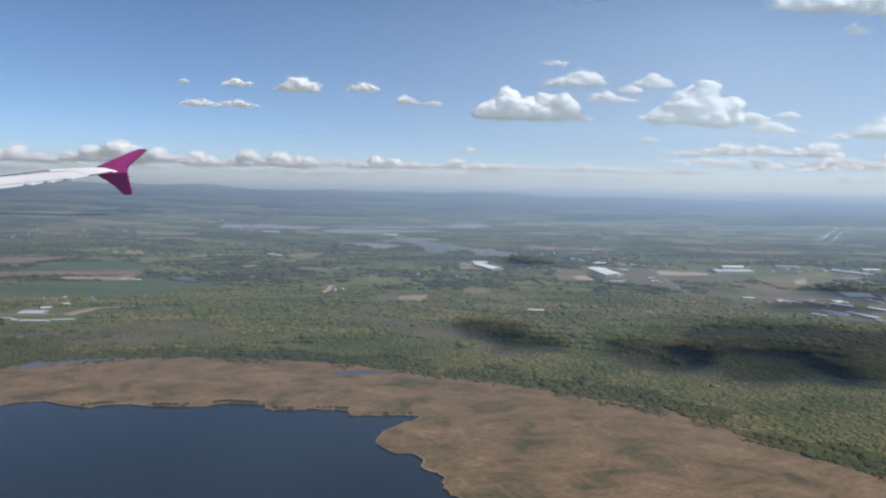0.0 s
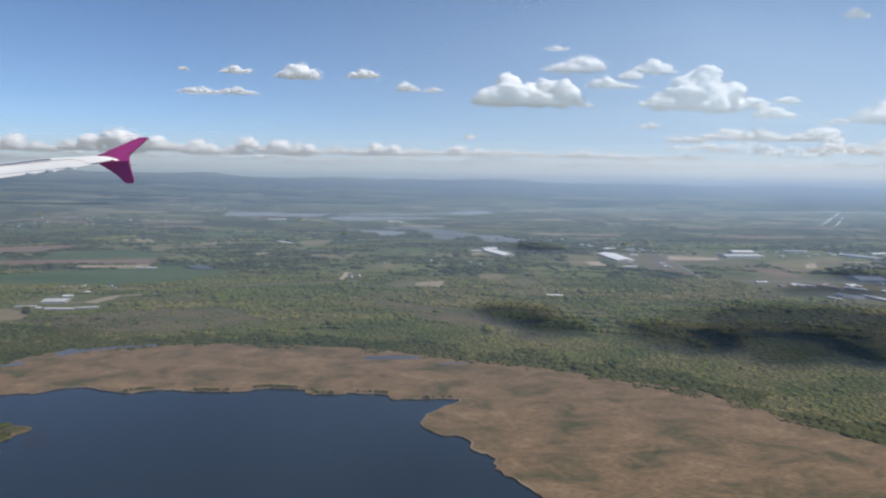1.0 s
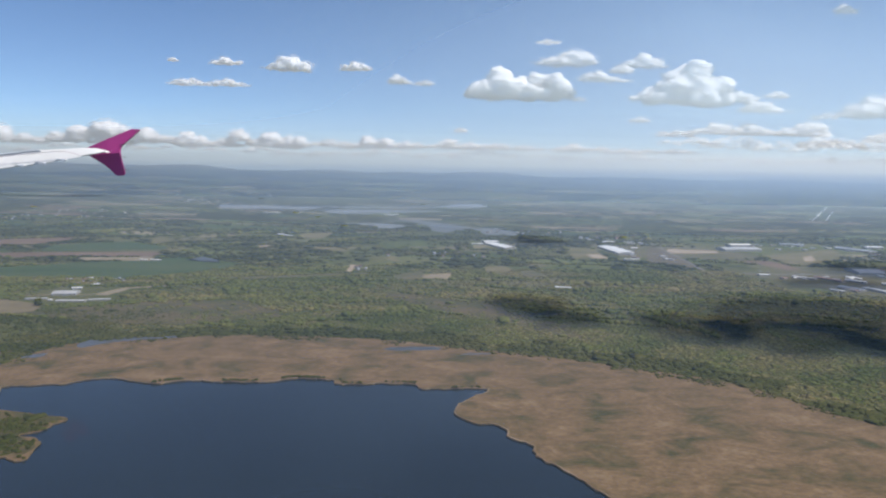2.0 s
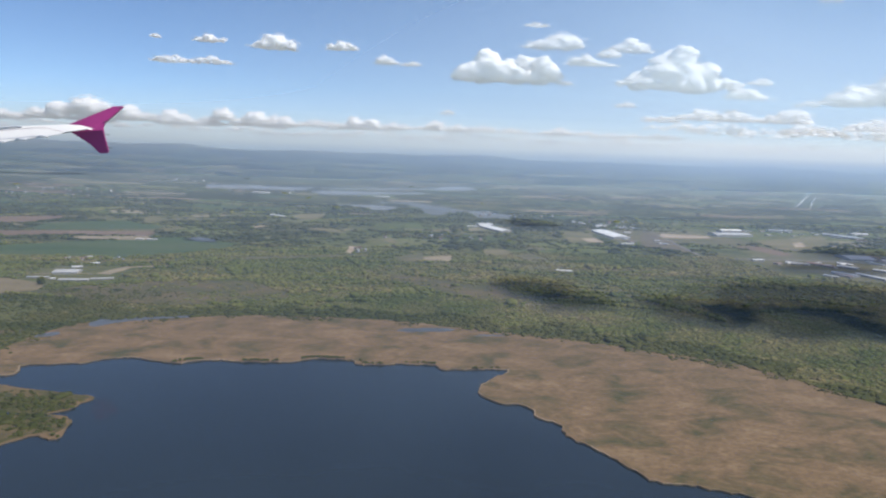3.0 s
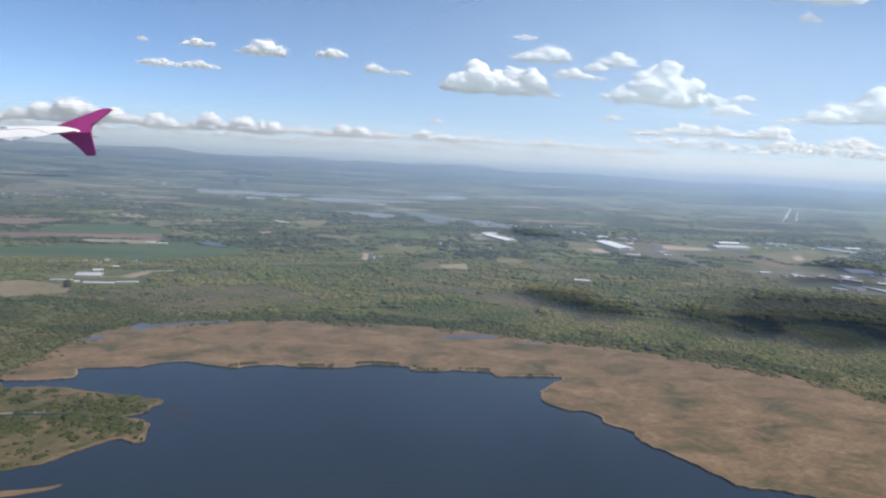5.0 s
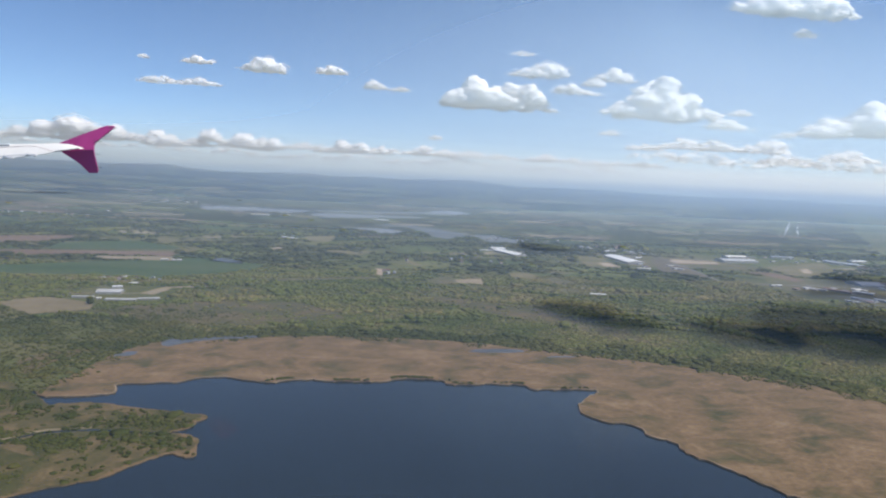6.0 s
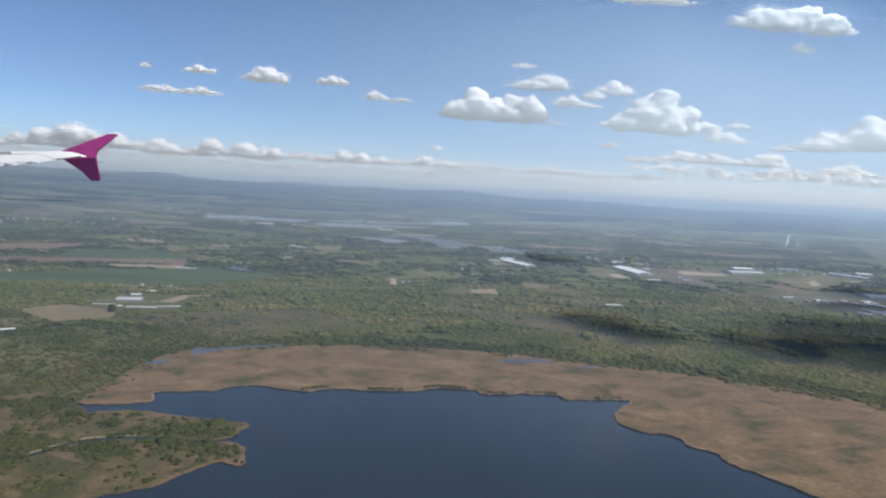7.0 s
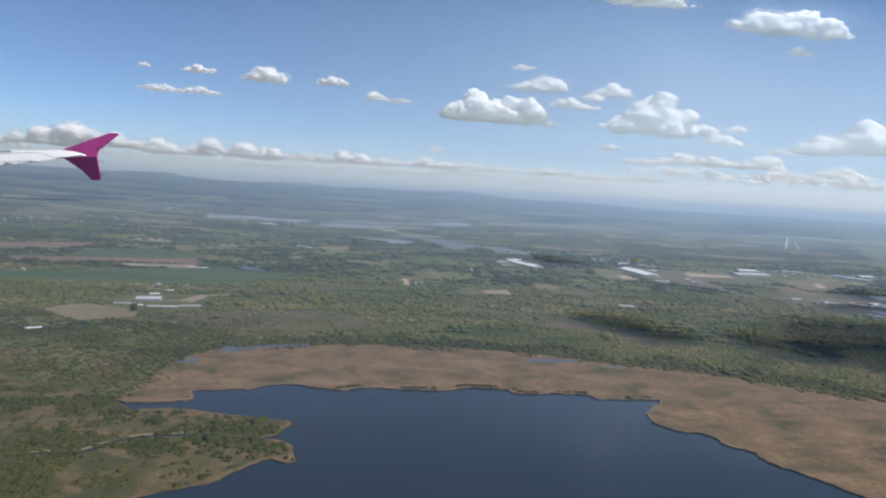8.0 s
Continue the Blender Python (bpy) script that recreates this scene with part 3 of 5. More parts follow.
FIELDS += (
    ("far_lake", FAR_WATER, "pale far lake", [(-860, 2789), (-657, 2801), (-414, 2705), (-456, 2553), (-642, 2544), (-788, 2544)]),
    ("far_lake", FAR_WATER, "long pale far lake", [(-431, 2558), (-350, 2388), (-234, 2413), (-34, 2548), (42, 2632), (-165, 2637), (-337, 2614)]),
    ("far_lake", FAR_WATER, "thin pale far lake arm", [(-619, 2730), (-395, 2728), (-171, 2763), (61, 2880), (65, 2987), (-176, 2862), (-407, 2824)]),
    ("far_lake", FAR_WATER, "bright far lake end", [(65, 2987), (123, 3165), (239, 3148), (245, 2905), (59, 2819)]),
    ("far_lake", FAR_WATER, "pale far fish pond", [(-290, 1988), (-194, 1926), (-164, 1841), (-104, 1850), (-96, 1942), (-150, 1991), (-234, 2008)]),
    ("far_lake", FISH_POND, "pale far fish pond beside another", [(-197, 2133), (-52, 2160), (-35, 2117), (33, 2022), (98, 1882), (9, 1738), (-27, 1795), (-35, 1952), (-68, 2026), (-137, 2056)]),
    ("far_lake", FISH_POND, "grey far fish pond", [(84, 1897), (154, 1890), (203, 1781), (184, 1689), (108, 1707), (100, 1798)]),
)
LAID, SPARSE = [], []
for i, (name, material, label, corners) in enumerate(FIELDS):
    outline = winding([(0.12 * (corners[k - 1][0] - c[0]) + c[0], 0.12 * (corners[k - 1][1] - c[1]) + c[1]) if s else
                       (0.12 * (corners[(k + 1) % len(corners)][0] - c[0]) + c[0], 0.12 * (corners[(k + 1) % len(corners)][1] - c[1]) + c[1])
                       for k, c in enumerate(corners) for s in (1, 0)], True, 12.0, 7.0 if "scrub" in name else 2.0, i * 1.7)
    (SPARSE if "scrub" in name else LAID).append(outline)
    sheet(name, outline, 0.12 + 0.02 * (i % 6), material, label, name.split("_")[-1])

# strips of farmland on the far plain
rng = random.Random(58)
KINDS = ((CROP, "crop_field", "green crop strip on the far plain"), (TAN_GRASS, "grass_field", "dry brown grass strip on the far plain"), (STUBBLE, "stubble_field", "pale stubble strip on the far plain"),
         (SOIL, "ploughed_field", "brown ploughed strip on the far plain"), (OLIVE, "grass_field", "olive meadow strip on the far plain"), (CROP, "crop_field", "green crop strip on the far plain"))
centre = [Vector((sum(q.x for q in o) / len(o), sum(q.y for q in o) / len(o))) for o in LAID]
tries = 0
strips = 0
while strips < 120 and tries < 1200:
    tries += 1
    y = 1700 + 1700 * rng.random() ** 0.9
    x = rng.uniform(-0.66, 0.66) * y - 125
    w, d = rng.uniform(40, 230) * (0.5 + y / 2600), rng.uniform(14, 46) * (0.5 + y / 2200)
    turn = rng.gauss(-0.08, 0.14)
    c, s = math.cos(turn), math.sin(turn)
    skew = rng.uniform(-0.4, 0.4) * d
    corners = [Vector((x + a * c - e * s, y + a * s + e * c)) for a, e in ((-w / 2, -d / 2), (w / 2, -d / 2), (w / 2 + skew, d / 2), (-w / 2 + skew, d / 2))]
    grid = np.array([[x + (a * c - e * s) * 0.55, y + (a * s + e * c) * 0.55] for a in np.linspace(-w, w, 7) for e in (-d, 0, d)])
    if any(inside(grid, o).any() for o in LAID) or (1220 < y < 1650 and 20 < x + w * 0.6 and x - w * 0.6 < 1050):
        continue
    material, name, label = KINDS[rng.randrange(6)]
    outline = winding([tuple(p * 0.85 + q * 0.15) for i, p in enumerate(corners) for q in (corners[i - 1], corners[(i + 1) % 4])], True, 25.0, 3.0, tries * 0.7)
    LAID.append(outline)
    sheet(name, outline, 0.12 + 0.02 * (strips % 6), material, label, name.split("_")[-1])
    strips += 1

band("road", [(505, 1760), (490, 1646), (452, 1346), (419, 1095), (400, 1010)], 4.0, 0.3, ASPHALT, "pale straight country road", "road", 1)
band("road", [(419, 1095), (531, 1096), (700, 1080), (900, 1040)], 5.0, 0.3, ASPHALT, "grey road to the works", "road", 2)
band("track", [(-470, 850), (-520, 845), (-600, 820), (-700, 830)], 4.0, 0.3, STUBBLE, "sandy farm track", "track", 3)
band("track", [(0, 700), (60, 720), (110, 690), (160, 640)], 2.5, 0.3, STUBBLE, "faint sandy woodland track", "track", 4)
band("runway", [(1358, 2397), (1700, 2913), (2063, 3457)], 7.0, 1.0, CONCRETE, "long pale straight concrete strip", "runway", 5)
band("runway", [(1420, 2409), (1640, 2750), (1868, 3094)], 4.0, 1.0, CONCRETE, "narrow pale concrete strip", "runway", 6)


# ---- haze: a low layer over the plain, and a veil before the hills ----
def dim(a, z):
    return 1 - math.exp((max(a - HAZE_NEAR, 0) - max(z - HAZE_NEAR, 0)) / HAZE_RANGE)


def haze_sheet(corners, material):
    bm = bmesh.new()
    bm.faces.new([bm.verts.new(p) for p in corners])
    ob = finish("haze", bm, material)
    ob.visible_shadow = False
    return tagged(ob, "thin pale blue sheet painted as haze over the plain", "haze", kind="structure")


LEAN_BACK = 800.0 / 1400.0          # the far veil leans away as it rises


def veil_y(z):
    return HAZE_FAR + LEAN_BACK * z


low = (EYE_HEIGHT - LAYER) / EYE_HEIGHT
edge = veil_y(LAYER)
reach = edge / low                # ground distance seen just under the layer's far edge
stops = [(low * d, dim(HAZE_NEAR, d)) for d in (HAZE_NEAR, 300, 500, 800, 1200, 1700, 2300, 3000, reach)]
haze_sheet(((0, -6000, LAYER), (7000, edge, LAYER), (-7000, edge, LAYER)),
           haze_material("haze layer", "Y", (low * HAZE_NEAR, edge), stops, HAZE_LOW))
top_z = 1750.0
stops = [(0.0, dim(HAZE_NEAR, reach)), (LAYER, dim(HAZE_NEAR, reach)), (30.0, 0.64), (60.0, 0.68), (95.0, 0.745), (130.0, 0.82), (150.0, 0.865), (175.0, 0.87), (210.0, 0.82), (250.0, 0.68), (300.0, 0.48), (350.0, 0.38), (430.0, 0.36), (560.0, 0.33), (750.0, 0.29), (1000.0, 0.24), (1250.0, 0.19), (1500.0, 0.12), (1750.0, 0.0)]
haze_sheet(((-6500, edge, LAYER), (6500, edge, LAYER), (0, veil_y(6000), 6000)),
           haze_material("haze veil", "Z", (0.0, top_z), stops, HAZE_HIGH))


# ---- clouds ----
def puff_mesh(rng, size, lumps, base, tops, slab):
    """Cumulus body: crumpled lumps heaped under a crest of those peaks (place, width, height), on a flattish base."""
    w, d, h = size
    bm = bmesh.new()
    for i in range(lumps):
        u, v = rng.uniform(-1, 1), rng.uniform(-1, 1)
        crest = max(a * math.exp(-((u - c) / s) ** 2) for c, s, a in tops)
        crest = max(crest, 0.22 * (1 - u * u)) * (1 - 0.35 * v * v)
        high = h * max(crest, 0.14)
        r = min(high * rng.uniform(0.22, 0.46), 0.2 * h)
        z = high - r if i % 2 else rng.uniform(0.0, max(high - r, 0.0))
        wide = rng.uniform(1.3, 2.4)
        c0 = Vector((u * max(w * 0.5 - r * wide * 0.6, 0), v * d * 0.5, z))
        m = Matrix.Translation(c0) @ Matrix.Diagonal((wide, 1.3, rng.uniform(0.75, 1.0), 1))
        made = bmesh.ops.create_icosphere(bm, subdivisions=2, radius=r, matrix=m)
        for vert in made["verts"]:
            c = vert.co
            k = noise.fractal((c.x * 3.5 / h, c.y * 3.5 / h, c.z * 3.5 / h + base), 0.6, 2.0, 4)
            vert.co = c + (c - c0).normalized() * k * r * 0.8
            if vert.co.z < 0:
                vert.co.z *= 0.4
    if slab > 1:
        bmesh.ops.create_icosphere(bm, subdivisions=3, radius=1.0, matrix=Matrix.Translation((0, 0, 0.3 * h)) @ Matrix.Diagonal((w * 0.42, d * 0.42, 0.3 * h, 1)))
    elif slab:
        bmesh.ops.create_icosphere(bm, subdivisions=3, radius=1.0, matrix=Matrix.Translation((0, 0, 0.12 * h)) @ Matrix.Diagonal((w * 0.40, d * 0.40, 0.17 * h, 1)))
    return bm


BILLOWS = {}


def billow(h):
    """Fine curls for a cloud of that height."""
    key = max(8, int(h / 20) * 20)
    if key not in BILLOWS:
        tex = bpy.data.textures.new("billow", "CLOUDS")
        tex.noise_scale, tex.noise_depth, tex.noise_basis = key * 0.10, 3, "VORONOI_F1"
        BILLOWS[key] = tex
    return BILLOWS[key]


def cloud(x, y, z, w, h, seed, label, d=None, wisps=True, tops=None, core=True, thin=False):
    rng = random.Random(seed)
    top = empty("cloud", pose(x, y, z))
    tagged(top, label, "cloud", "clouds in the sky")
    d = d or min(w * 0.6, 3 * h)
    lumps = int(min(40 + 14 * w / h, 130))
    if not tops:
        peak = rng.uniform(-0.3, 0.3)
        places = [-0.75 + 1.5 * (i + rng.uniform(0.1, 0.9)) / 6 for i in range(6)]
        tops = [(peak, 0.3, 0.95)] + [(c, rng.uniform(0.14, 0.28), rng.uniform(0.6, 1.0) * (1 - 0.75 * (c - peak) ** 2)) for c in places]
    for name, k, n, material in (("core", 0.9, lumps, CLOUD), ("wisp", 1.2 if thin else 1.08, lumps // 2, WISP)):
        if (name == "wisp" and ((not wisps or h > 180) and not thin)) or (name == "core" and not core):
            continue
        if name == "core" and h < 150:
            material = CLOUD_FAINT if h < 56 else CLOUD_SOFT
        material = (OVERHEAD if name == "core" else OVERHEAD_EDGE) if thin else material if core else HIGH_CLOUD
        ob = part(name, puff_mesh(random.Random(seed), (w * k, d * k, h * k), n, seed * 1.3, tops, 2 if thin else name == "core"), material, top, "ragged thin cloud edge" if name == "wisp" else "")
        if name == "wisp":
            ob["kind"] = "stuff"
        skin = ob.modifiers.new("skin", "REMESH")
        skin.mode, skin.voxel_size, skin.use_smooth_shade = "VOXEL", max(h / ((27 if w > 700 and h > 150 else 12) if name == "core" else 11), 2.6), True
        curl = ob.modifiers.new("curl", "DISPLACE")
        curl.texture, curl.strength, curl.mid_level, curl.texture_coords = billow(h), h * 0.075, 0.5, "LOCAL"
    return top


big = "bright white cumulus cloud with a flat grey base"
small = "small white fair-weather cloud"
two_humps = [(-0.30, 0.24, 1.0), (-0.66, 0.26, 0.58), (0.08, 0.26, 0.74), (0.36, 0.26, 0.80), (0.66, 0.28, 0.84)]
one_peak = [(0.10, 0.13, 1.0), (0.08, 0.24, 0.86), (-0.20, 0.28, 0.74), (0.42, 0.18, 0.60), (0.80, 0.16, 0.28), (-0.6, 0.25, 0.42)]
CUMULUS = ()
CUMULUS += (
    (589, 4500, 627, 765, 214, 1, big, two_humps), (1731, 4500, 619, 878, 338, 3, big, one_peak), (933, 4690, 869, 596, 114, 6, small, None),
    (1471, 4690, 869, 431, 108, 7, small, None), (1113, 4410, 732, 517, 70, 8, small, None), (1249, 4490, 801, 238, 69, 38, small, None),
    (-1321, 4630, 813, 317, 53, 9, small, None), (-874, 4420, 755, 400, 98, 10, small, None), (-463, 4420, 767, 284, 55, 11, small, None),
    (-1482, 4420, 651, 392, 51, 12, small, None), (-1280, 4570, 668, 403, 50, 13, small, None), (-180, 4420, 692, 232, 57, 14, small, None),
)
CUMULUS += (
    (-43, 4530, 698, 201, 31, 15, small, None), (783, 4570, 987, 240, 29, 16, small, None), (-1609, 4470, 803, 108, 23, 17, small, None),
    (995, 4550, 620, 148, 30, 39, small, None), (2171, 4410, 562, 458, 80, 18, small, None), (2278, 4470, 663, 280, 53, 19, small, None),
    (1822, 4400, 418, 389, 77, 20, small, None), (2113, 4400, 416, 521, 83, 21, small, None), (2415, 4400, 417, 604, 100, 22, small, None),
    (2645, 4550, 541, 270, 47, 23, small, None), (1356, 4410, 482, 195, 36, 24, small, None), (1602, 4400, 396, 411, 46, 40, small, None),
)
CUMULUS += (
    (212, 4410, 395, 138, 30, 25, small, None), (2980, 4600, 560, 460, 150, 26, big, None), (3350, 4620, 590, 520, 280, 27, big, None),
    (3750, 4640, 600, 520, 330, 28, big, None), (2310, 4330, 1313, 540, 150, 29, big, None), (2640, 4360, 1318, 700, 190, 30, big, None),
    (2733, 4510, 1226, 247, 56, 31, small, None), (1543, 4330, 1411, 656, 128, 32, big, None), (2625, 4400, 349, 686, 60, 33, small, None),
    (3062, 4400, 386, 684, 89, 34, small, None),
)
for x, y, z, w, h, seed, label, tops in CUMULUS:
    cloud(x, y, z, w * (0.86 if label == small else 1.08), h * 1.08, seed, label, 90 if label == small else 110 if z > 1100 else 200, tops=tops)
cloud(-1970, 4340, 315, 560, 120, 61, big, 160)
cloud(-1180, 4340, 308, 190, 88, 62, big, 120)
# the long row of clouds over the horizon
rng = random.Random(77)
x = -3550.0
k = 0
while x < 1550:
    left = min(max((1200 - x) / 4000, 0.0), 1.0)
    w = rng.uniform(100, 270)
    h = rng.uniform(50, 105) * (0.5 + 0.9 * left)
    cloud(x + w / 2, 4350 + rng.uniform(-30, 40), 278 + rng.uniform(-7, 11), w * 1.3, h, 100 + k, "low cumulus in the row over the horizon", 120, k % 2 == 0)
    x += w * rng.uniform(0.7, 1.0)
    k += 1
x, k = -4200.0, 0
while x < 3600:
    w = rng.uniform(260, 620)
    cloud(x + w / 2, 4870 + rng.uniform(-20, 20), 236 + rng.uniform(-14, 26), w * 1.3, rng.uniform(34, 60), 400 + k, "pale hazy cloud bank over the horizon", 60, core=False)
    x += w * 0.8
    k += 1
x, k = 1450.0, 0
while x < 3300:
    w = rng.uniform(240, 420)
    cloud(x + w / 2, 4310 + rng.uniform(-20, 20), 318 + rng.uniform(-10, 30), w * 1.3, rng.uniform(60, 105), 500 + k, "wide pale cumulus half lost in haze", 60, core=False)
    x += w * 0.85
    k += 1
# clouds overhead, whose shadows lie on the woods
for sx, sy, rx, ry, seed in ((455, 775, 200, 76, 201), (238, 690, 66, 66, 202), (335, 655, 100, 70, 208), (455, 640, 110, 64, 207), (79, 793, 46, 50, 203), (107, 728, 40, 36, 210), (215, 1540, 78, 80, 204), (745, 1130, 115, 80, 205), (575, 985, 90, 38, 209), (900, 780, 180, 70, 206)):
    z = 900.0
    k = z / sun_way.z
    cloud(sx + sun_way.x * k, sy + sun_way.y * k, z, rx * 2, 60, seed, "white cumulus high over the woods", ry * 2, wisps=False, thin=True)


# ---- woods and bushes ----
def clump_shapes(rng, count, level):
    """Uneven leafy clump shapes as arrays."""
    shapes = []
    for i in range(count):
        bm = bmesh.new()
        bmesh.ops.create_icosphere(bm, subdivisions=level, radius=1.0)
        for v in bm.verts:
            k = 1 + 0.6 * noise.noise(v.co * 1.9 + Vector((i * 7.1, 0, 0))) + rng.uniform(-0.24, 0.24)
            v.co = Vector((v.co.x * k, v.co.y * k, (v.co.z * 0.95 + 0.75) * k))
        shapes.append((np.array([v.co[:] for v in bm.verts]), np.array([[v.index for v in f.verts] for f in bm.faces])))
        bm.free()
    return shapes


SHAPES = {1: clump_shapes(random.Random(5), 7, 1), 2: clump_shapes(random.Random(6), 7, 2)}


def woods(name, spots, radius, height, material, label, level, seed, base=0.0):
    """Many crowns in one object; spots is an (n, 2) array."""
    r = np.random.default_rng(seed)
    verts, faces, at = [], [], 0
    kinds = r.integers(0, 7, len(spots))
    for k in range(7):
        v, f = SHAPES[level][k]
        p = spots[kinds == k]
        n = len(p)
        if not n:
            continue
        turn = r.uniform(0, 2 * np.pi, n)
        size = radius * r.lognormal(0, 0.42, n)
        tall = (0.5 * size + 0.5 * radius) * height * r.uniform(0.75, 1.3, n)
        c, s = np.cos(turn)[:, None], np.sin(turn)[:, None]
        x = (v[:, 0] * c - v[:, 1] * s) * size[:, None] + p[:, :1]
        y = (v[:, 0] * s + v[:, 1] * c) * size[:, None] + p[:, 1:2]
        z = v[:, 2] * tall[:, None] + (base[kinds == k][:, None] if isinstance(base, np.ndarray) else base)
        verts.append(np.stack([x, y, z], -1).reshape(-1, 3))
        faces.append((f[None] + (np.arange(n) * len(v))[:, None, None]).reshape(-1, 3) + at)
        at += n * len(v)
    verts, faces = np.concatenate(verts), np.concatenate(faces)
    me = bpy.data.meshes.new(name)
    me.vertices.add(len(verts))
    me.vertices.foreach_set("co", verts.astype(np.float32).ravel())
    me.loops.add(faces.size)
    me.loops.foreach_set("vertex_index", faces.astype(np.int32).ravel())
    me.polygons.add(len(faces))
    me.polygons.foreach_set("loop_start", np.arange(0, faces.size, 3, dtype=np.int32))
    me.update(calc_edges=True)
    me.materials.append(material)
    return tagged(new(name, me), label, "woods", kind="stuff")


def scatter(x0, x1, y0, y1, step, seed):
    r = np.random.default_rng(seed)
    gx, gy = np.meshgrid(np.arange(x0, x1, step), np.arange(y0, y1, step))
    p = np.stack([gx.ravel(), gy.ravel()], -1)
    return p + r.uniform(-0.95, 0.95, p.shape) * step


def clear_of(p, outlines):
    keep = np.ones(len(p), bool)
    for o in outlines:
        xs, ys = [q.x for q in o], [q.y for q in o]
        near = (p[:, 0] > min(xs)) & (p[:, 0] < max(xs)) & (p[:, 1] > min(ys)) & (p[:, 1] < max(ys))
        idx = np.where(near & keep)[0]
        if len(idx):
            keep[idx[inside(p[idx], o)]] = False
    return keep


BUILT = [[Vector(q) for q in c] for c in (
    ((-535, 795), (-430, 795), (-430, 905), (-535, 905)), ((310, 1230), (420, 1230), (420, 1480), (310, 1480)),
    ((50, 1390), (145, 1390), (145, 1520), (50, 1520)), ((470, 930), (760, 930), (760, 1190), (470, 1190)), ((560, 1370), (900, 1370), (900, 1600), (560, 1600)))]
reed_side = [Vector(p) for p in tree_line]


def off_line(p, line):
    """Distance from points to a line of corners."""
    best = np.full(len(p), 1e9)
    for a, b in zip(line, line[1:]):
        d = np.array([b.x - a.x, b.y - a.y])
        q = p - np.array([a.x, a.y])
        u = np.clip((q @ d) / (d @ d), 0, 1)
        best = np.minimum(best, np.linalg.norm(q - u[:, None] * d, axis=1))
    return best


def in_sight(p):
    """The part of the plain that lies before the flight path."""
    return np.abs(p[:, 0] + 125) < 0.68 * p[:, 1] + 170


def ease(v, lo, hi):
    u = np.clip((v - lo) / (hi - lo), 0, 1)
    return u * u * (3 - 2 * u)


# belt of trees behind the reeds, then bushes and woods over the near plain
open_water = [Vector(q) for q in north_shore + [(260, 100), (-600, 100), (-600, 250), (-340, 330), (-405, 455)]]
p = scatter(-900, 1000, 240, 760, 2.2, 11)
p = p[in_sight(p)]
p = p[~inside(p, REEDS) & ~inside(p, POINT) & ~inside(p, open_water) & (off_line(p, [Vector(q) for q in north_shore]) > 9) & ((p[:, 1] > 300) | (p[:, 0] > 200))]
away = off_line(p, reed_side) + 25 * noise_at(p, 0.012, 51.0)
n = noise_at(p, 0.02, 2.0)
near = (away < 38 + 24 * n) & (p[:, 0] > -405)
pick = np.random.default_rng(3).random(len(p))
close = p[:, 1] < 520
woods("tree_belt", p[near & close & (pick < 0.62)], 1.7, 0.40, LEAF_DEEP, "dense green tree belt behind the reeds", 2, 1)
woods("tree_belt", p[near & ~close & (pick < 0.66)], 1.8, 0.36, LEAF_DEEP, "dense green tree belt beyond the reeds", 1, 9)
rim = scatter(-420, 340, 230, 665, 2.6, 71)
off = off_line(rim, reed_side)
rim = rim[inside(rim, REEDS) & (off < 16) & (np.random.default_rng(72).random(len(rim)) < 0.8 * ease(noise_at(rim, 0.04, 73.0) - off / 30, -0.25, 0.15)) & clear_of(rim, PONDS)]
woods("bushland", rim, 1.2, 0.36, LEAF_DEEP, "green bushes spreading into the reeds", 1, 74, 0.8)
rest, pick = p[~near], pick[~near]
thick = rest[:, 0] > -200 + 0.4 * (rest[:, 1] - 500)
chance = np.where(thick, 0.66, 0.22) + np.where(thick, 0.28, 0.60) * ease(noise_at(rest, 0.016, 6.0) + 0.5 * noise_at(rest, 0.06, 3.0), -0.30, 0.35)
chance = np.where(clear_of(rest, LAID + BUILT), chance, 0.0) * np.where(clear_of(rest, SPARSE), 1.0, 0.42)
keep = pick < chance
# Paler leaves eastward: olive scrub there, plus a brighter east painted into leaf colour.
pale = noise_at(rest, 0.010, 31.0) + np.random.default_rng(4).normal(0, 0.18, len(rest)) + 0.0012 * (rest[:, 0] - 80) > 0.0
woods("woodland", rest[keep & pale], 1.3, 0.16, LEAF_PALE, "spring woodland of olive and brown bushes", 1, 2)
west = rest[:, 0] < -330
woods("bushland", rest[keep & ~pale & ~west], 1.4, 0.20, LEAF, "green bushes over marshy meadow", 1, 3)
woods("bushland", rest[keep & ~pale & west], 1.4, 0.28, LEAF_DEEP, "green bushes round the marsh", 1, 23)
p = scatter(-1300, 1500, 760, 1120, 3.5, 12)
p = p[in_sight(p)]
n = noise_at(p * np.array([0.6, 1.0]), 0.012, 4.0)
chance = 0.22 + 0.72 * ease(n + 0.4 * noise_at(p, 0.05, 5.0), -0.28, 0.16)
keep = (np.random.default_rng(5).random(len(p)) < chance) & clear_of(p, LAID + BUILT)
keep &= clear_of(p, SPARSE) | (np.random.default_rng(6).random(len(p)) < 0.12)
# Pale share rises eastward here too, part vegetation, part painted brightness.
pale = noise_at(p * np.array([0.5, 1.0]), 0.012, 33.0) + np.random.default_rng(7).normal(0, 0.15, len(p)) + 0.0005 * p[:, 0] > 0.0
woods("woodland", p[keep & ~pale], 2.1, 0.36, LEAF, "dark green woodland on the plain", 1, 4)
woods("woodland", p[keep & pale], 2.1, 0.30, LEAF_PALE, "pale green woodland on the plain", 1, 5)
p = scatter(-1900, 2200, 1120, 2300, 10.0, 13)
p = p[in_sight(p)]
n = noise_at(p * np.array([0.45, 1.0]), 0.009, 9.0)
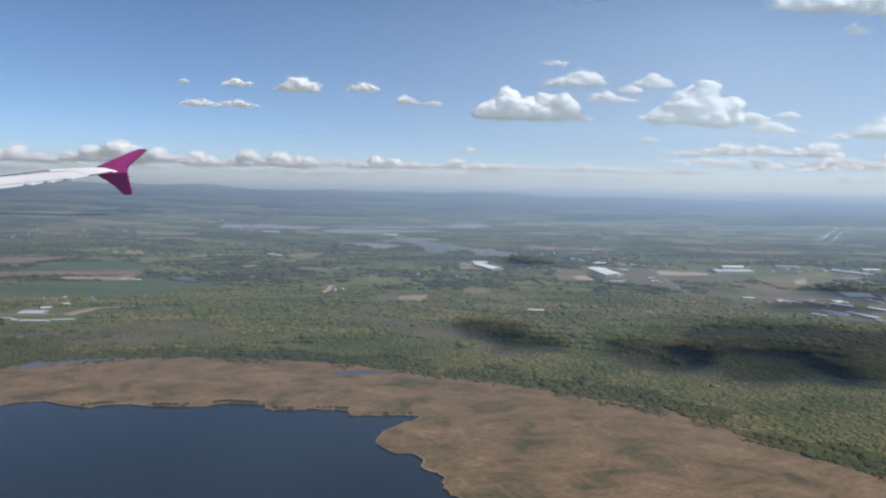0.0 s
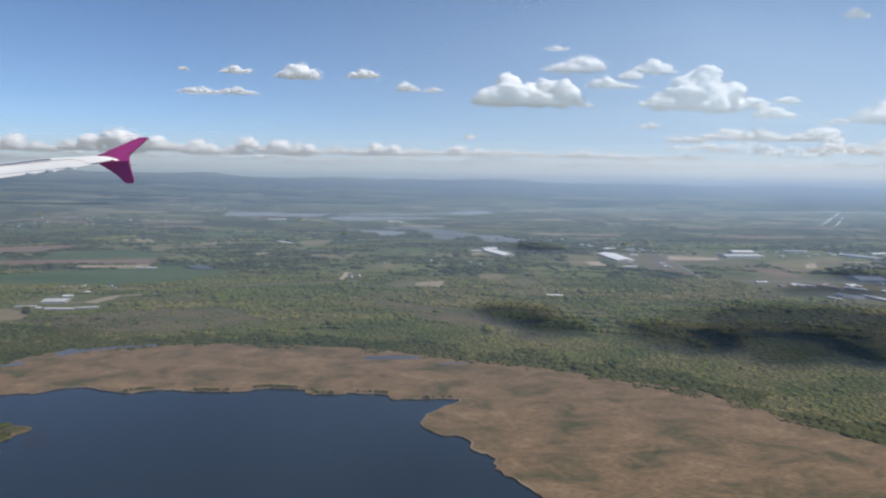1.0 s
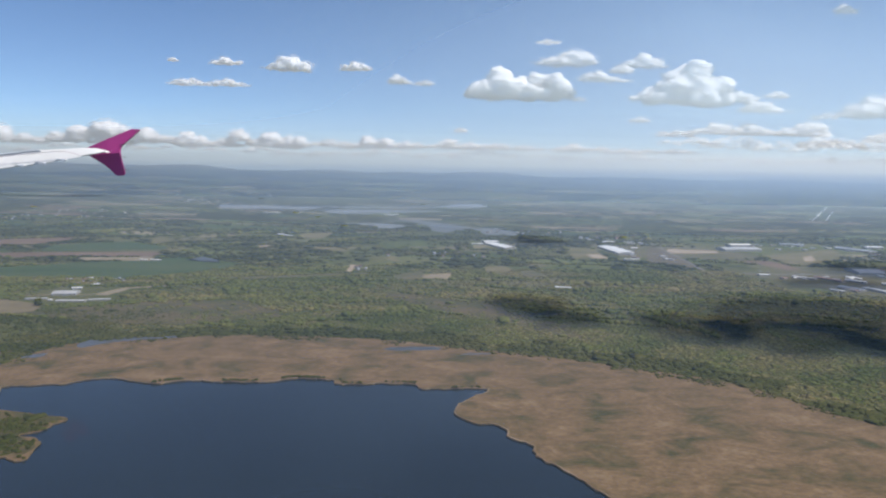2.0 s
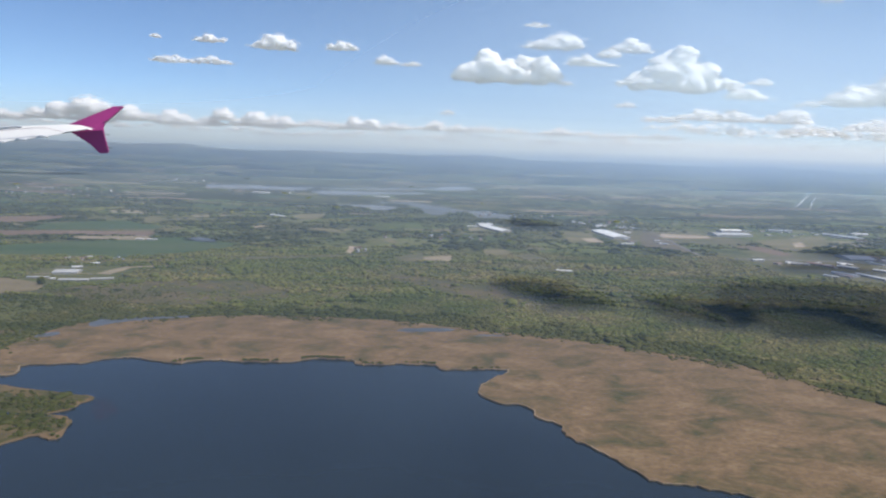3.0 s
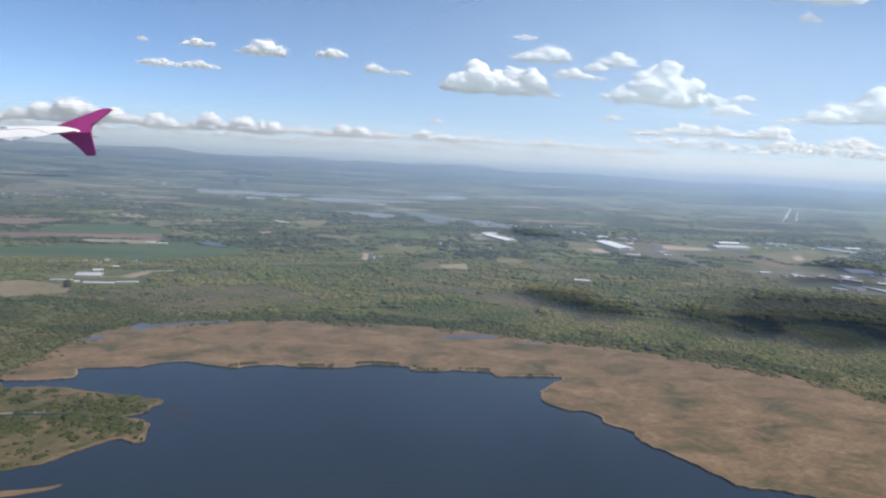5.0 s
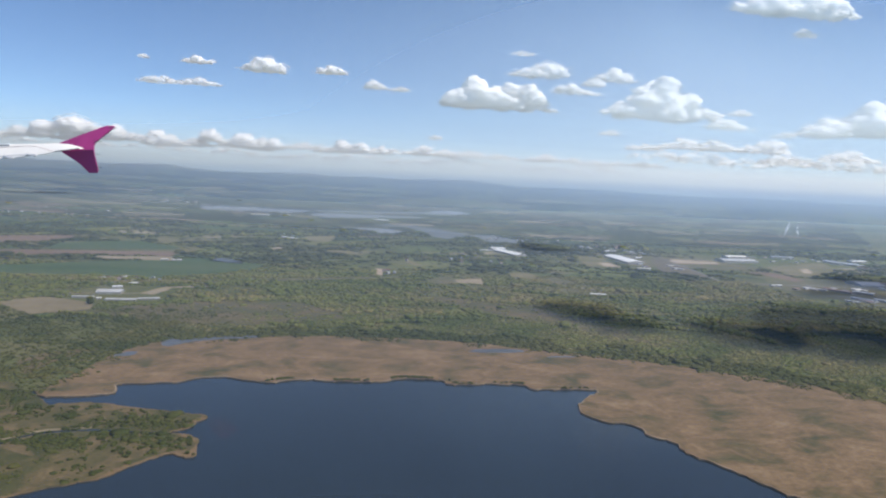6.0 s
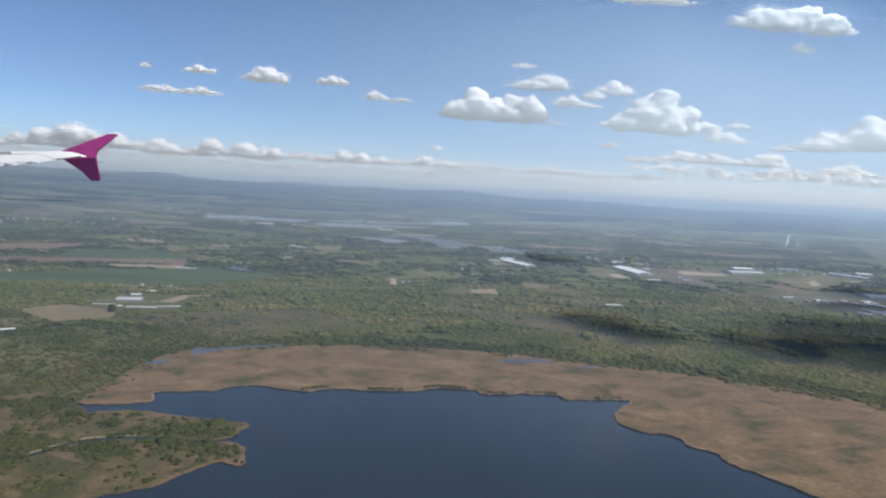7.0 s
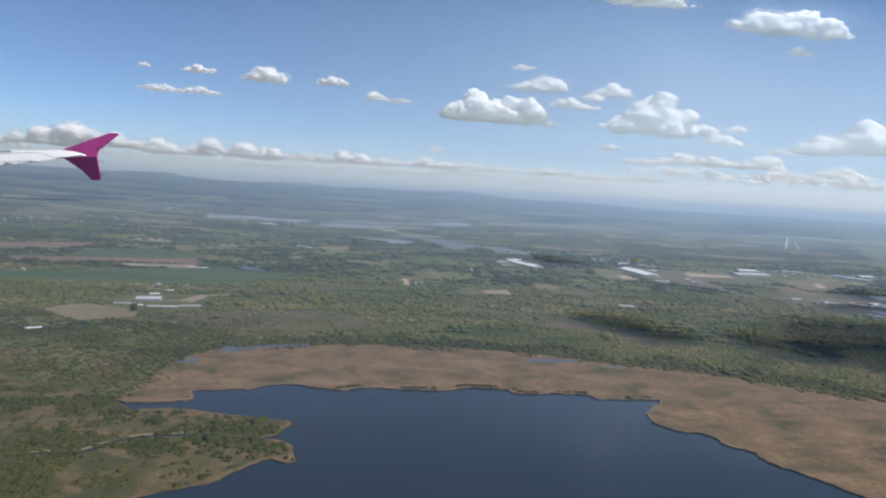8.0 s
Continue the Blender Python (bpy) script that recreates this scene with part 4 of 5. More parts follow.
keep = clear_of(p, LAID + BUILT) & (np.random.default_rng(8).random(len(p)) < 0.12 + 0.80 * ease(n, -0.12, 0.14))
woods("far_woods", p[keep], 4.6, 0.26, LEAF_FAR, "dark far woods and hedgerows", 1, 6)
p = scatter(-2600, 2900, 2300, 3440, 18.0, 15)
p = p[in_sight(p)]
n = noise_at(p * np.array([0.35, 1.0]), 0.008, 19.0)
keep = clear_of(p, LAID + BUILT) & (np.random.default_rng(10).random(len(p)) < 0.02 + 0.9 * ease(n, -0.04, 0.14))
woods("far_woods", p[keep], 9.0, 0.16, LEAF_FAR, "dark far woods below the hills", 1, 8)
# woods on the far slopes
p = scatter(-3400, 3400, 3490, 4700, 24.0, 16)
p = p[in_sight(p)]
n = noise_at(p * np.array([0.22, 1.0]), 0.007, 29.0)
p = p[np.random.default_rng(12).random(len(p)) < 0.9 * ease(n, 0.0, 0.14)]
woods("far_woods", p, 13.0, 0.14, LEAF_DARK, "dark blurred woods on the hill slopes", 1, 18, np.array([terrain(x, y) - 0.5 for x, y in p]))
# hedgerows and rows of trees between the fields
rng = random.Random(66)
row_trees = []
for i in range(230):
    y0 = 700 + 2500 * rng.random() ** 1.3
    x0 = rng.uniform(-0.68, 0.68) * y0 - 125
    turn = rng.gauss(-0.05, 0.22) if i % 5 else rng.uniform(0.6, 1.5)
    long, gap = rng.uniform(40, 170) * (0.5 + y0 / 1800), 2.2 + y0 / 480
    bow = rng.uniform(-0.12, 0.12)
    for k in range(int(long / gap)):
        u = k * gap
        row_trees.append((x0 + u * math.cos(turn) + rng.gauss(0, 0.8), y0 + u * math.sin(turn) + bow * u * (1 - u / long) + rng.gauss(0, 1.0)))
for line in ([(578, 1338), (653, 1291)], [(466, 1180), (525, 1124)], [(617, 1617), (788, 1634)], [(469, 995), (513, 908)], [(186, 765), (242, 667)]):
    (x0, y0), (x1, y1) = line
    count = int(math.hypot(x1 - x0, y1 - y0) / 3)
    row_trees += [(x0 + (x1 - x0) * k / count + rng.gauss(0, 1.5), y0 + (y1 - y0) * k / count + rng.gauss(0, 7)) for k in range(count) for _ in range(3)]
GROVES = (
    (-585, 960, -487, 983, 5), (-574, 938, -484, 957, 5), (-784, 1019, -721, 1047, 4), (-491, 866, -454, 875, 5),
    (-691, 877, -662, 913, 4), (-588, 909, -537, 908, 4), (-598, 770, -558, 768, 3), (-522, 707, -497, 711, 4),
    (-316, 908, -280, 919, 22), (-327, 933, -300, 949, 16), (-279, 1048, -179, 1080, 3), (-170, 1008, -145, 937, 5),
    (-737, 1048, -698, 1075, 6))
TREE_BANKS = (
    (-782, 1163, -744, 1187, 8), (-830, 1616, -767, 1691, 10), (-821, 1606, -784, 1625, 14), (-148, 1133, -25, 1157, 4),
    (0, 1037, 109, 1003, 3), (154, 976, 233, 963, 4), (454, 1171, 509, 1150, 8), (-403, 924, -341, 980, 4),
    (-614, 1000, -451, 982, 3), (-114, 1364, 10, 1350, 5), (205, 1191, 327, 1160, 4), (13, 948, 117, 902, 4),
    (197, 856, 292, 836, 4))
for x0, y0, x1, y1, wide in GROVES + TREE_BANKS:
    count = int((1 + wide / 4) * math.hypot(x1 - x0, y1 - y0) / 2.2)
    for k in range(count):
        u = rng.random()
        row_trees.append((x0 + (x1 - x0) * u + rng.gauss(0, 1.5), y0 + (y1 - y0) * u + rng.gauss(0, wide * 0.6)))
p = np.array(row_trees)
p = p[clear_of(p, LAID + BUILT + SPARSE)]
far_rows = p[:, 1] > 1400
woods("hedgerow", p[~far_rows], 2.1, 0.75, LEAF, "dark green hedgerows between the fields", 1, 21)
woods("hedgerow", p[far_rows], 3.8, 0.6, LEAF, "dark hedgerows on the far plain", 1, 22)
p = scatter(-760, -280, 240, 520, 1.7, 14)
p = p[in_sight(p)]
stream_line = [Vector(q) for q in ((-424, 372), (-386, 390), (-349, 403), (-304, 400))]
ridge = off_line(p, stream_line)
inner = inside(p, [q for q in winding([(x * 0.985 - 6, y * 0.985 + 6) for x, y in south_shore], True, 8.0, 0.0)])
n = noise_at(p, 0.03, 12.0) + 0.5 * noise_at(p, 0.09, 17.0)
chance = 0.03 + 0.9 * ease(n + 0.40 * np.exp(-((ridge - 8) / 13) ** 2) * (p[:, 1] > 380) + 0.38 * (p[:, 0] < -398) + 0.16 * (p[:, 1] < 360) * (p[:, 0] < -345), 0.22, 0.40)
keep = inside(p, POINT) & inner & (np.random.default_rng(9).random(len(p)) < chance) & (ridge > 1.6)
woods("bushland", p[keep], 1.05, 0.34, LEAF_DEEP, "green bushes on the marsh peninsula", 1, 7, 0.6)


# ---- trees that stand singly by the water ----
def tree_object(seed, radius, tall):
    rng = random.Random(seed)
    top = empty("tree", Matrix.Identity(4))
    bm = bmesh.new()
    bmesh.ops.create_cone(bm, segments=6, radius1=0.10 * radius, radius2=0.05 * radius, depth=tall * 0.6, matrix=Matrix.Translation((0, 0, tall * 0.3)))
    for i in range(4):
        a = i * 1.6 + rng.random()
        bmesh.ops.create_cone(bm, segments=5, radius1=0.05 * radius, radius2=0.02 * radius, depth=tall * 0.35,
                              matrix=Matrix.Translation((0, 0, tall * 0.5)) @ Matrix.Rotation(a, 4, "Z") @ Matrix.Rotation(0.7, 4, "X") @ Matrix.Translation((0, 0, tall * 0.15)))
    part("trunk", bm, BARK, top)
    bm = bmesh.new()
    for i in range(60):
        a, q, z = rng.uniform(0, 6.28), math.sqrt(rng.random()), rng.uniform(-1, 1)
        w = math.sqrt(max(0, 1 - z * z))
        c = Vector((math.cos(a) * q * w * radius, math.sin(a) * q * w * radius, tall * 0.58 + z * tall * 0.42))
        s = radius * rng.uniform(0.18, 0.36)
        made = bmesh.ops.create_icosphere(bm, subdivisions=1, radius=s, matrix=Matrix.Translation(c) @ Matrix.Rotation(rng.random() * 6, 4, "Z"))
        for v in made["verts"]:
            v.co += Vector((rng.uniform(-1, 1), rng.uniform(-1, 1), rng.uniform(-1, 1))) * s * 0.35
    part("crown", bm, LEAF_DEEP, top)
    return tagged(top, "green bushy tree beside the lake water", "tree", "trees along the shore")


kinds = [tree_object(40 + i, 0.75 + 0.15 * i, 0.85 + 0.16 * i) for i in range(4)]
rng = random.Random(9)
spots = [(-290.5, 424, 0.7), (-283.5, 365, 0.7), (-287, 367, 0.7)]
for x0, x1, count in ((-170, -138, 60), (-264, -244, 26), (-214, -188, 34), (-126, -108, 18), (-90, -60, 14), (-40, -16, 8)):
    for _ in range(count):
        x = rng.uniform(x0, x1)
        shore = max(q.y for q in REEDS if abs(q.x - x) < 6 and q.y < 540)
        spots.append((x, shore + rng.uniform(0.4, 3.0), 0.85))
for _ in range(400):
    x, y = rng.uniform(-400, -285), rng.uniform(362, 440)
    q = np.array([[x, y]])
    if len(spots) < 260 and inside(q, POINT)[0] and noise.noise((x * 0.05, y * 0.05, 4.0)) > 0.12 and off_line(q, stream_line)[0] > 2.5:
        spots.append((x, y, 0.7))
used = set()
for i, (x, y, z) in enumerate(spots):
    k = rng.randrange(4)
    m = pose(x, y, z, 0, 0, rng.uniform(0, 360))
    if k in used:
        copy_thing(kinds[k], m)
    else:
        kinds[k].matrix_world = m
        used.add(k)
for k in range(4):
    if k not in used:
        kinds[k].matrix_world = pose(-300 - 4 * k, 428 + k, 0.7)


big_tree = copy_thing(kinds[3], pose(-498, 780, 0.1))
big_tree.scale = (3.4, 3.4, 5.5)
tagged(big_tree, "tall dark green tree beside the farm sheds", "tree")


# ---- buildings ----
def hall(name, x, y, turn, w, d, h, roof, wall, label, bays=6, pitch=0.12, group="", doors=2):
    """Shed or hall: walls, low gable roof with overhang, roller doors and windows on both long sides."""
    top = empty(name, pose(x, y, 0, 0, 0, turn))
    label = label if len(label.split()) > 3 else label + " on the plain"
    tagged(top, label, "building", group)
    h *= 0.46
    part("wall", box(-w / 2, w / 2, -d / 2, d / 2, 0, h), wall, top)
    rise, o = d / 2 * pitch, 0.35
    for s in (-1, 1):
        bm = bmesh.new()
        e = [(-w / 2 - o, s * (d / 2 + o), h - 0.05), (w / 2 + o, s * (d / 2 + o), h - 0.05), (w / 2 + o, 0, h + rise), (-w / 2 - o, 0, h + rise)]
        low = [bm.verts.new((a, b, c + 0.02)) for a, b, c in e]
        up = [bm.verts.new((a, b, c + 0.22)) for a, b, c in e]
        bm.faces.new(low), bm.faces.new(up)
        for i in range(4):
            bm.faces.new((low[i], low[(i + 1) % 4], up[(i + 1) % 4], up[i]))
        bmesh.ops.recalc_face_normals(bm, faces=bm.faces)
        part("roof", bm, roof, top)
    bm = bmesh.new()
    for s in (-1, 1):
        a, b, c = (bm.verts.new((s * w / 2, -d / 2, h)), bm.verts.new((s * w / 2, d / 2, h)), bm.verts.new((s * w / 2, 0, h + rise)))
        bm.faces.new((a, b, c))
    part("gable", bm, wall, top)
    step = w / bays
    for i in range(bays):
        cx = -w / 2 + (i + 0.5) * step
        if i % max(1, bays // max(doors, 1)) == 0 and doors:
            part("door", box(cx - step * 0.28, cx + step * 0.28, -d / 2 - 0.12, -d / 2, 0, h * 0.72), DOOR_GREY, top)
        else:
            part("window", box(cx - step * 0.34, cx + step * 0.34, -d / 2 - 0.08, -d / 2, h * 0.52, h * 0.66), GLASS_DARK, top)
    return top


HALLS = (
    ("farm_hall", -503, 853, 8, 28, 22, 5, ROOF_GREY, WALL_PALE, "grey-roofed farm hall in a tan yard", 6),
    ("cow_shed", -474, 806, 3, 33, 8, 3, ROOF_GREY, WALL_PALE, "long low grey farm shed", 8),
    ("cow_shed", -446, 816, 14, 24, 6, 3, ROOF_GREY, WALL_PALE, "long low grey farm shed", 6),
    ("cow_shed", -520, 817, 5, 24, 5, 3, ROOF_GREY, WALL_PALE, "narrow grey farm shed by a tree", 6),
    ("barn", -507, 889, 20, 12, 7, 4, ROOF_WHITE, WALL_PALE, "small white-roofed barn", 3),
    ("barn", -497, 918, 25, 10, 6, 4, ROOF_WHITE, WALL_PALE, "small white-roofed barn behind the farm", 3),
    ("barn", -556, 674, 25, 13, 5, 3, ROOF_WHITE, WALL_PALE, "white shed among bushes", 3),
    ("barn", -500, 810, 5, 5, 5, 3, ROOF_WHITE, WALL_PALE, "tiny white farm store", 2),
    ("stable", -527, 1160, 6, 12, 6, 4, ROOF_WHITE, WALL_PALE, "white shed at a pale field", 3),
    ("stable", -507, 1160, 6, 16, 6, 4, ROOF_WHITE, WALL_PALE, "long white shed at a pale field", 4),
    ("greenhouse", -376, 1615, -45, 62, 9, 4, ROOF_WHITE, WALL_PALE, "long white greenhouse on the plain", 8),
    ("storage_hall", 349, 1390, 95, 120, 36, 8, ROOF_WHITE, WALL_GREY, "large pale-roofed storage hall", 12),
)
HALLS += (
    ("depot", 337, 1250, 4, 27, 8, 5, ROOF_WHITE, WALL_PALE, "small white depot building", 5),
    ("depot", 402, 1440, 4, 16, 10, 5, ROOF_WHITE, WALL_PALE, "small white depot by the road", 3),
    ("depot", 380, 1560, 10, 30, 14, 5, ROOF_WHITE, WALL_PALE, "white roofed yard building", 5),
    ("depot", 420, 1530, -8, 24, 10, 5, ROOF_GREY, WALL_PALE, "grey yard building", 4),
    ("white_hall", 112, 1440, 110, 100, 26, 8, ROOF_WHITE, WALL_PALE, "bright white factory hall", 10),
    ("white_hall", 100, 1520, 15, 34, 22, 8, ROOF_WHITE, WALL_PALE, "white factory wing", 5),
    ("white_hall", 68, 1482, 5, 24, 8, 5, ROOF_WHITE, WALL_PALE, "low white factory annex", 4),
    ("factory", 632, 1440, 5, 84, 40, 9, ROOF_GREY, WALL_GREY, "long grey factory on the plain", 14),
    ("factory", 660, 1500, 5, 50, 24, 14, ROOF_WHITE, WALL_PALE, "white factory block behind a long hall", 8),
    ("factory", 812, 1556, -10, 52, 18, 7, ROOF_BLUE, WALL_GREY, "blue-roofed factory hall", 8),
    ("factory", 905, 1460, -65, 80, 26, 8, ROOF_BLUE, WALL_GREY, "long blue-roofed factory hall", 10),
    ("factory", 980, 1515, 5, 40, 20, 8, ROOF_WHITE, WALL_PALE, "white factory hall", 6),
)
HALLS += (
    ("office", 500, 1076, 0, 18, 8, 6, ROOF_WHITE, WALL_PALE, "white office building beside woods", 5),
    ("workshop", 556, 1054, -50, 36, 10, 5, ROOF_GREY, WALL_PALE, "grey workshop in the works yard", 6),
    ("workshop", 588, 1040, -68, 50, 10, 5, ROOF_BROWN, WALL_PALE, "brown-roofed workshop", 8),
    ("workshop", 620, 1022, -50, 30, 12, 6, ROOF_WHITE, WALL_PALE, "white-roofed workshop", 5),
    ("workshop", 570, 955, -60, 36, 12, 6, ROOF_BLUE, WALL_GREY, "blue-grey workshop by the woods", 6),
    ("workshop", 600, 937, -75, 50, 12, 6, ROOF_GREY, WALL_PALE, "grey workshop at the yard's edge", 8),
    ("workshop", 640, 900, -70, 44, 14, 6, ROOF_WHITE, WALL_PALE, "white-roofed workshop by the road", 7),
    ("workshop", 660, 985, -55, 40, 12, 6, ROOF_WHITE, WALL_PALE, "white-roofed workshop in the yard", 6),
    ("workshop", 690, 950, -60, 46, 14, 6, ROOF_BROWN, WALL_PALE, "rusty-roofed workshop", 7),
    ("glasshouse", 705, 1128, -5, 46, 50, 6, ROOF_BLUE, WALL_GREY, "wide blue-roofed hall in cloud shade", 8),
    ("workshop", 760, 1100, -10, 50, 16, 6, ROOF_GREY, WALL_PALE, "long grey workshop in cloud shade", 8),
    ("depot", 140, 936, -10, 22, 7, 4, ROOF_WHITE, WALL_PALE, "white shed in a woodland clearing", 4),
)
HALLS += (
    ("depot", -150, 2330, 0, 50, 16, 8, ROOF_WHITE, WALL_PALE, "white building near the far lakes", 6),
    ("depot", -560, 2360, 5, 60, 12, 8, ROOF_WHITE, WALL_PALE, "long white hall near the far lakes", 8),
    ("depot", -470, 2360, 5, 40, 12, 8, ROOF_WHITE, WALL_PALE, "long white hall near the far lakes", 6),
)
for name, x, y, turn, w, d, h, roof, wall, label, bays in HALLS:
    hall(name, x, y, turn, w, d, h, roof, wall, label, bays)
rng = random.Random(31)
YARD = (("white-roofed store in the works yard", ROOF_WHITE), ("grey-roofed store in the works yard", ROOF_GREY), ("blue-grey store in the works yard", ROOF_BLUE), ("rusty store in the works yard", ROOF_BROWN))
for cx, cy, sx, sy, count in ((640, 1000, 130, 100, 22), (850, 1480, 160, 90, 16), (400, 1570, 60, 60, 8), (380, 1290, 40, 50, 5), (860, 1120, 120, 80, 10)):
    for _ in range(count):
        label, roof = YARD[rng.randrange(4)]
        hall("store", cx + rng.uniform(-1, 1) * sx, cy + rng.uniform(-1, 1) * sy, rng.choice((-62, 28, -58, 30)) + rng.uniform(-4, 4),
             rng.uniform(8, 24), rng.uniform(5, 9), rng.uniform(3, 5), roof, WALL_PALE, label, 3, group="stores in the works yard", doors=1)


def house(roof, wall, seed):
    rng = random.Random(seed)
    top = empty("house", Matrix.Identity(4))
    w, d, h = rng.uniform(5, 7), rng.uniform(4, 5), rng.uniform(2.2, 3.2)
    part("wall", box(-w / 2, w / 2, -d / 2, d / 2, 0, h), wall, top)
    bm = bmesh.new()
    a = [bm.verts.new(q) for q in ((-w / 2 - 0.3, -d / 2 - 0.3, h), (w / 2 + 0.3, -d / 2 - 0.3, h), (w / 2 + 0.3, d / 2 + 0.3, h), (-w / 2 - 0.3, d / 2 + 0.3, h),
                                   (-w / 2 - 0.3, 0, h + d * 0.4), (w / 2 + 0.3, 0, h + d * 0.4))]
    for f in ((0, 1, 5, 4), (2, 3, 4, 5), (1, 2, 5), (3, 0, 4), (3, 2, 1, 0)):
        bm.faces.new([a[i] for i in f])
    part("roof", bm, roof, top)
    for sx in (-0.28, 0.28):
        part("window", box(w * sx - 0.5, w * sx + 0.5, -d / 2 - 0.06, -d / 2, h * 0.4, h * 0.75), GLASS_DARK, top)
    part("door", box(-0.4, 0.4, -d / 2 - 0.06, -d / 2, 0, h * 0.65), DOOR_GREY, top)
    part("chimney", box(w * 0.2, w * 0.2 + 0.5, 0.3, 0.8, h, h + d * 0.5), WALL_PALE, top)
    return tagged(top, "small village house with a gable roof", "house", "village houses")


models = [house(ROOF_TILE, WALL_PALE, 1), house(ROOF_GREY, WALL_PALE, 2), house(ROOF_BLUE, WALL_PALE, 3), house(ROOF_BROWN, WALL_PALE, 4)]
rng = random.Random(21)
placed = []
for cx, cy, sx, sy, count, size in ((-529, 955, 44, 12, 16, 0.7), (-759, 1053, 30, 10, 9, 0.7), (-1150, 2250, 260, 200, 60, 1.0), (-1080, 3050, 170, 200, 40, 1.2), (400, 1640, 70, 40, 12, 1.4),
                                    (-715, 2600, 200, 150, 24, 1.1), (1700, 2100, 500, 250, 40, 1.1), (170, 1800, 120, 60, 14, 1.0), (-1250, 3750, 500, 120, 34, 1.7), (-300, 3800, 600, 140, 30, 1.7), (900, 3700, 500, 120, 26, 1.7), (-165, 1100, 14, 14, 4, 1.0), (-40, 1280, 120, 40, 8, 1.0)):
    for _ in range(count):
        x, y = cx + rng.gauss(0, 0.6) * sx, cy + rng.gauss(0, 0.6) * sy
        placed.append((x, y, terrain(x, y) if y > 3470 else 0.0, rng.uniform(0, 180), size))
for i, (x, y, z, turn, size) in enumerate(placed):
    k = i % 4
    m = pose(x, y, z, 0, 0, turn)
    ob = models[k] if i < 4 else copy_thing(models[k], m)
    ob.matrix_world = m @ Matrix.Diagonal((size, size, size, 1))


# ---- the aircraft's wing ----
def plate(points, thick, cut=2.0):
    """A flat panel with rounded rim; points run across and up."""
    bm = bmesh.new()
    a = [bm.verts.new((u, -thick / 2, v)) for u, v in points]
    b = [bm.verts.new((u, thick / 2, v)) for u, v in points]
    bm.faces.new(a), bm.faces.new(b[::-1])
    for i in range(len(a)):
        j = (i + 1) % len(a)
        bm.faces.new((a[i], b[i], b[j], a[j]))
    bmesh.ops.recalc_face_normals(bm, faces=bm.faces)
    bmesh.ops.bevel(bm, geom=[e for e in bm.edges if abs(e.verts[0].co.y - e.verts[1].co.y) < 0.01], offset=cut, segments=2, affect="EDGES")
    return bm


def along(table, x):
    for (x0, v0), (x1, v1) in zip(table, table[1:]):
        if x <= x1:
            return v0 + (v1 - v0) * (x - x0) / (x1 - x0)
    return table[-1][1]


